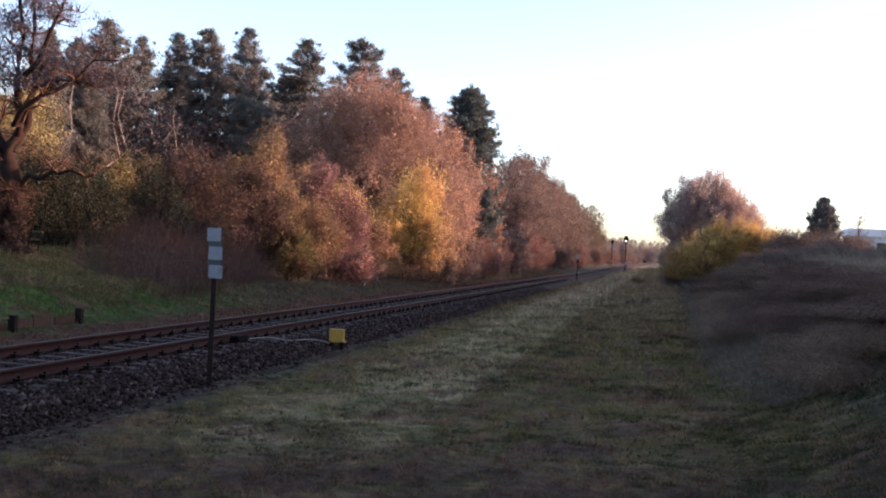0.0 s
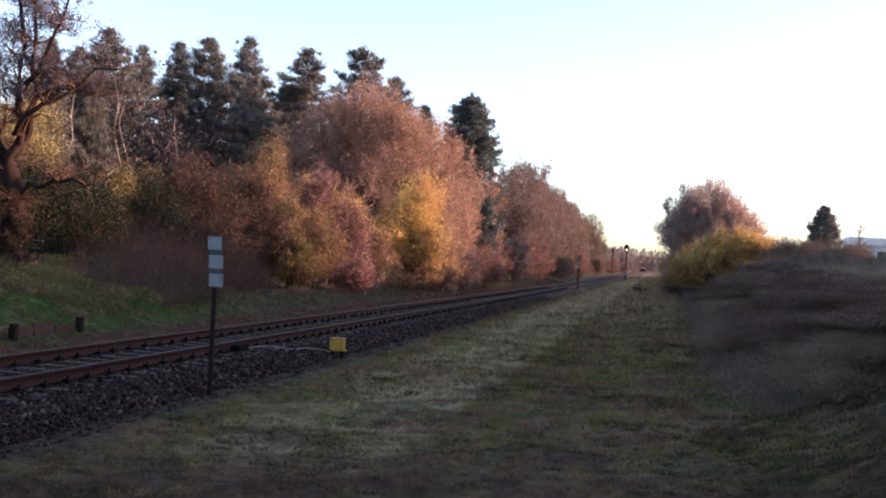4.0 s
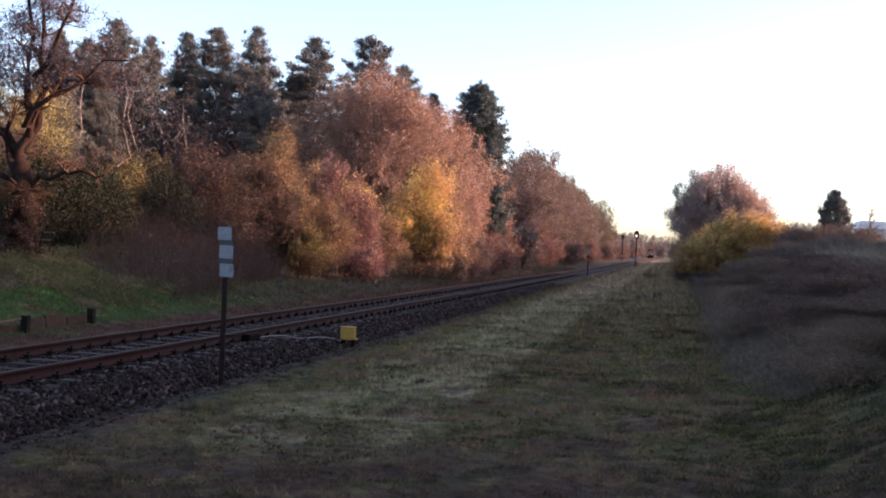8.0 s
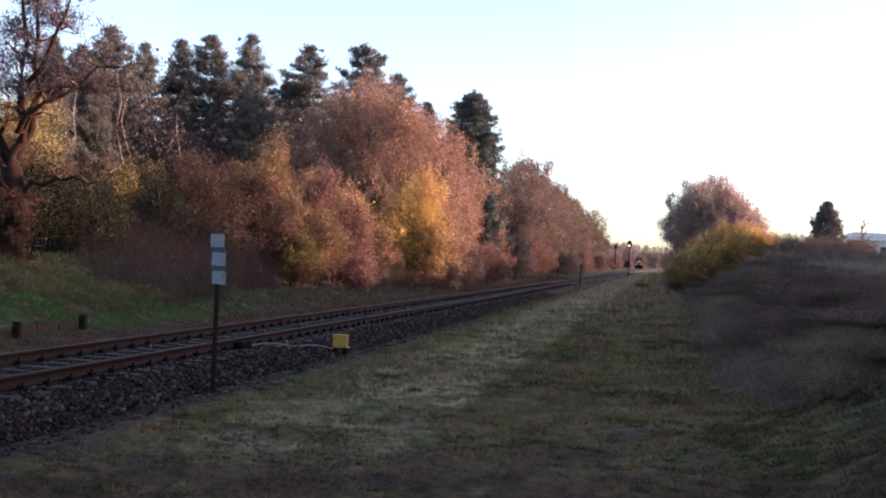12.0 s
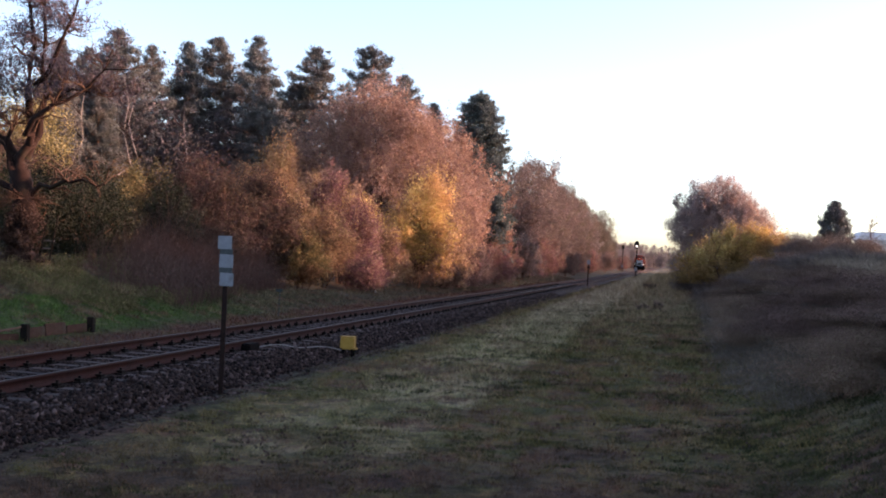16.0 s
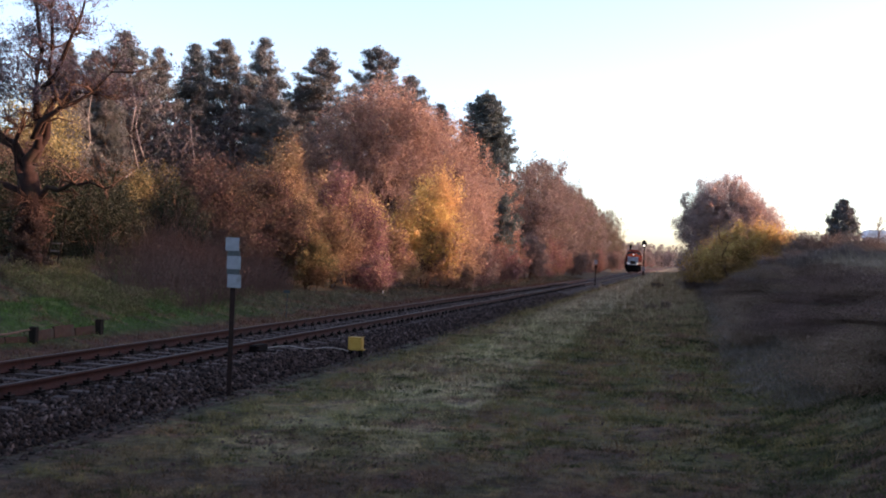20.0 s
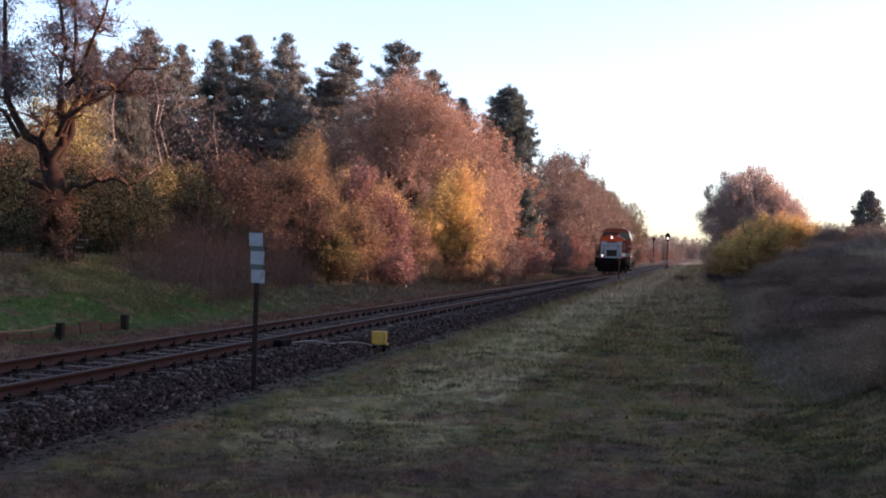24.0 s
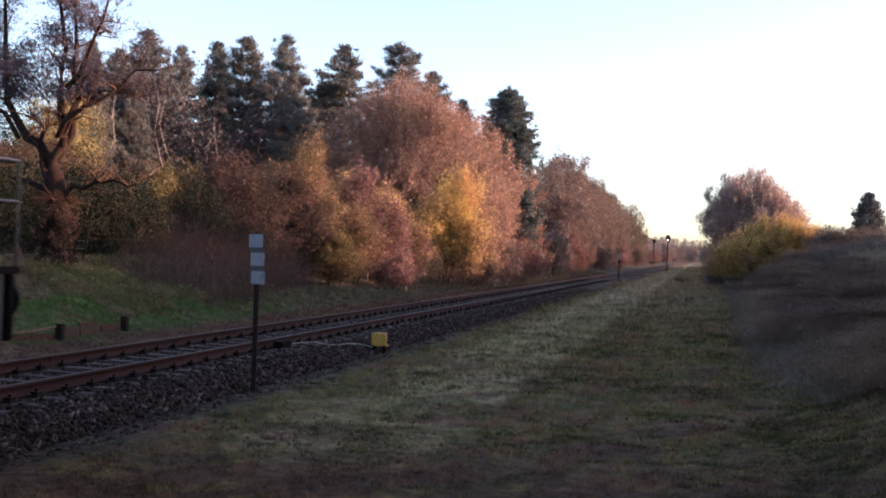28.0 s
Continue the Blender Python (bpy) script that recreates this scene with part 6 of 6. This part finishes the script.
def blades(rng, x, y, height, width, bend=0.5):
    n = len(x)
    z = land(x, y)
    h = height * rng.uniform(0.5, 1.4, n)
    a = rng.uniform(0, 2 * math.pi, n)
    side = np.stack([np.cos(a), np.sin(a), np.zeros(n)], 1) * np.broadcast_to(width, n)[:, None]
    tipd = rng.normal(size=(n, 2)) * bend * h[:, None]
    p = np.stack([x, y, z - 0.01], 1)
    t = p + np.stack([tipd[:, 0], tipd[:, 1], h], 1)
    V = np.stack([p - side, p + side, t], 1).reshape(-1, 3)
    return V, np.arange(3 * n).reshape(-1, 3)


def strip(n, x0, x1, y0, y1, power=1.8):
    y = y0 + (y1 - y0) * rng.random(n) ** power
    return rng.uniform(x0, x1, n) - 0.012 * (y - 10), y


n, k = 22000, 20
cl_y = 7.6 * 40 ** rng.random(n)
cl_u = rng.uniform(2.2, 11.2, n)
cl_u = np.where((cl_u < 2.85) & (cl_y < 40) & (rng.random(n) < 0.85), rng.uniform(2.85, 11.2, n), cl_u)
cl_x = mid_x(cl_y) + cl_u
far = np.repeat(np.clip(cl_y / 16, 0.7, 7.0), k)
x = np.repeat(cl_x, k) + rng.normal(size=n * k) * 0.08 * far
y = np.repeat(cl_y, k) + rng.normal(size=n * k) * 0.1 * far
tall_tuft = np.repeat(np.exp(rng.normal(size=n) * 0.55), k)
V, Q = blades(rng, x, y, 0.045 * np.sqrt(far) * tall_tuft, 0.005 * far, 0.75)
tagged(put("grass", mesh_np("grass", V, Q, BLADE)), "short mown autumn grass with pale dry tufts", "grass", kind="stuff")
cl_x, cl_y = strip(13000, 0.75, 9.5, 15.5, 80, 1.3)
cl_x = cl_x + 0.02 * (cl_y - 9)
keep = cl_x > 0.9 + np.clip(20 - cl_y, 0, 9) * 0.13
cl_x, cl_y = cl_x[keep], cl_y[keep]
x = np.repeat(cl_x, 26) + rng.normal(size=len(cl_x) * 26) * 0.16
y = np.repeat(cl_y, 26) + rng.normal(size=len(cl_x) * 26) * 0.16
V, Q = blades(rng, x, y, np.interp(y, (12, 20, 36), (0.06, 0.1, 0.2)), np.interp(y, (12, 40), (0.005, 0.011)), 0.9)
tagged(put("bank_grass", mesh_np("bank_grass", V, Q, DRY)), "long withered grass on the bank", "grass", kind="stuff")
cl_y = rng.uniform(27, 52, 1500)
cl_x = 4.3 + 3.4 * rng.random(1500) + 0.03 * (cl_y - 30)
x = np.repeat(cl_x, 26) + rng.normal(size=1500 * 26) * 0.16
y = np.repeat(cl_y, 26) + rng.normal(size=1500 * 26) * 0.2
V, Q = blades(rng, x, y, 0.24 * np.repeat(np.exp(0.5 * rng.normal(size=1500)), 26), 0.012, 0.8)
tagged(put("crest_grass", mesh_np("crest_grass", V, Q, STRAW)), "pale withered grass along the crest of the bank", "grass", kind="stuff")
y = 16 + 30 * rng.random(30000)
x = mid_x(y) - 2.6 - 6.5 * rng.random(30000)
V, Q = blades(rng, x, y, 0.09, 0.008, 0.7)
tagged(put("lawn_grass", mesh_np("lawn_grass", V, Q, BLADE)), "green lawn grass across the line", "grass", kind="stuff")
y = 22 + 22 * rng.random(26000)
x = mid_x(y) - 4.4 - 5.5 * rng.random(26000)
V, Q = blades(rng, x, y, 0.1, 0.01, 0.9)
tagged(put("rough_grass", mesh_np("rough_grass", V, Q, BLADE)), "rough grey-green grass on the slope below the trees", "grass", kind="stuff")
y = 30 + 110 * rng.random(26000)
x = mid_x(y) - 3.2 - 3.2 * rng.random(26000)
V, Q = blades(rng, x, y, 0.13, 0.014, 0.7)
tagged(put("verge_grass", mesh_np("verge_grass", V, Q, BLADE)), "withered verge grass beyond the track", "grass", kind="stuff")
n, k = 2400, 26
cl_y = 7.6 * 9 ** rng.random(n)
cl_x = mid_x(cl_y) + rng.uniform(2.6, 11.0, n)
keep = ripple(cl_x * 0.8, cl_y * 0.8, 1.0) > -0.12
cl_x = np.concatenate([cl_x[keep], rng.uniform(0.6, 3.2, 520)])
cl_y = np.concatenate([cl_y[keep], rng.uniform(8.2, 15.5, 520)])
far = np.repeat(np.clip(cl_y / 16, 0.7, 3.0), k)
x = np.repeat(cl_x, k) + rng.normal(size=len(far)) * 0.09 * far
y = np.repeat(cl_y, k) + rng.normal(size=len(far)) * 0.05 * far
V, Q = blades(rng, x, y, 0.055 * np.sqrt(far), 0.008 * far, 0.9)
tagged(put("grass_tufts", mesh_np("grass_tufts", V, Q, TUFT)), "dark green tufts standing in the mown turf", "grass", kind="stuff")
n = 5000
y = 7.6 * 7 ** rng.random(n)
x = mid_x(y) + rng.uniform(2.4, 11, n)
keep = ripple(x * 0.45, y * 0.45, 1.0) > 0.1
x, y = x[keep], y[keep]
V, Q = quads(np.stack([x, y, land(x, y) + 0.03], 1), 0.022, 0.015, rng, 1.5)
tagged(put("fallen_leaves", mesh_np("fallen_leaves", V, Q, LEAF_DULL)), "scattered brown fallen leaves on the grass", "leaf litter", kind="stuff")
# weeds on the slope below the trees
n = 70000
y = rng.uniform(25.5, 37, n)
x = -13.6 - (y - 26) * 0.1 - 3.9 * rng.random(n)
keep = ripple(x * 0.9, y * 0.9, 1.0) + 0.5 * rng.random(n) > -0.1
x, y = x[keep], y[keep]
V, Q = quads(np.stack([x, y, land(x, y) + 0.42 * rng.random(len(x)) ** 1.4 * (0.6 + 0.4 * ripple(x, y, 2.0))], 1), 0.036, 0.011, rng, 0.2, 0.25, np.array([0.0, 0.0, 0.8]))
tagged(put("weeds", mesh_np("weeds", V, Q, LEAF_WEED)), "grey-green and brown weeds on the shaded slope", "weeds", kind="stuff")


# low dead growth and brambles on the right bank
def tangle(at, seed, leaf, label, leaves, canes=34):
    """A wide low clump: canes that arch over to the ground, and small leaves along them."""
    rng = np.random.default_rng(seed)
    ob = thing("bramble_clump", at, label, "bramble", "bramble clumps on the bank")
    paths, along = [], []
    for _ in range(canes):
        a, ln, h = rng.uniform(0, 2 * math.pi), rng.uniform(0.35, 0.95), rng.uniform(0.16, 0.46)
        o = rng.normal(size=2) * 0.3
        path = [((o[0] + math.cos(a) * ln * t, o[1] + math.sin(a) * ln * t, -0.04 + h * math.sin(math.pi * min(t * 0.8 + 0.02, 1)) + 0.02 * rng.normal()), 0.007 * (1.1 - t)) for t in np.linspace(0, 1, 6)]
        paths.append(path)
        along += [p for p, _ in path[1:]]
    V, Q = tubes(paths, 3)
    put("cane_tangle", mesh_np("cane_tangle", V, Q, STEM), ob)
    c = np.repeat(np.array(along), 5 * leaves, 0)
    c = c + rng.normal(size=c.shape) * np.array([0.13, 0.13, 0.07])
    V, Q = quads(c[c[:, 2] > 0.0], 0.013, 0.007, rng, 0.5)
    put("leaf_layer", mesh_np("leaf_layer", V, Q, leaf), ob)
    return ob


kinds = [
    tangle(spot(2.3, 15.5), 301, LEAF_BRAMBLE, "low dark bramble clump on the bank", 26),
    tangle(spot(2.6, 24.0), 302, LEAF_RUSSET, "low russet bramble clump on the bank", 22),
    tangle(spot(4.2, 19.0), 303, LEAF_WITHER, "withered grey-brown growth on the bank", 16, 46),
]
rng = np.random.default_rng(310)
for i in range(170):
    y = 11.5 * 5.0 ** rng.random()
    x = 1.95 + max(20 - y, 0) * 0.2 + 0.018 * (y - 20) + 3.3 * rng.random() ** 1.1
    russet = rng.random() < (0.55 if 15 < y < 33 and x > 1.8 else 0.2)
    pick = 1 if russet else 2 if rng.random() < 0.33 else 0
    k = rng.uniform(0.7, 1.35) * (0.65 if y < 15 else 1.0) * (1 + 0.012 * max(y - 20, 0))
    copy_thing(kinds[pick], spot(x, y, rng.uniform(0, 360)) @ Matrix.Diagonal((k, k, k * rng.uniform(0.28, 0.6), 1)))

for i in range(16):
    y = 27 + 2.1 * i
    copy_thing(kinds[0], spot(1.8 + 0.02 * (y - 30) + 0.25 * math.sin(2.7 * i), y, 47 * i) @ Matrix.Diagonal((0.9, 0.9, 0.75 + 0.25 * math.sin(1.9 * i), 1)))

# a few hundred of the nearest ballast stones as pieces of their own
rng = np.random.default_rng(9)
shapes = []
for i in range(6):
    V, Q = rocks(rng, np.zeros(1), np.zeros(1), np.array([0.045]))
    V = V - V.mean(0)
    shapes.append(mesh_np("stone", V, Q, STONE))
for i in range(260):
    y, u = rng.uniform(9.5, 20), rng.uniform(1.0, 2.35)
    put("stone", shapes[i % 6], ballast, at=pose(float(mid_x(y)) + u, y, float(bed_top(u)) + 0.03, *rng.uniform(0, 360, 3)))


# ---- what moves ----
SPEED, AT, WHEN = 26.55, 24.25, 27.0  # metres a second; the front's place at that second


def motions():
    def front(t):
        return AT + SPEED * (WHEN - t)

    times = [0.5 * i for i in range(57)]
    walk(loco, [(t, pose(float(mid_x(front(t) + 6.5)), front(t), 0, 0, 0, heading(front(t) + 6.5))) for t in times])
    spin = [0.0] + [24.0 + i / 30 for i in range(121)]
    for wheel, y in WHEELS:
        walk(wheel, [(t, pose(0, y, 0.5, 85 * max(i - 1, 0))) for i, t in enumerate(spin)])


motions()
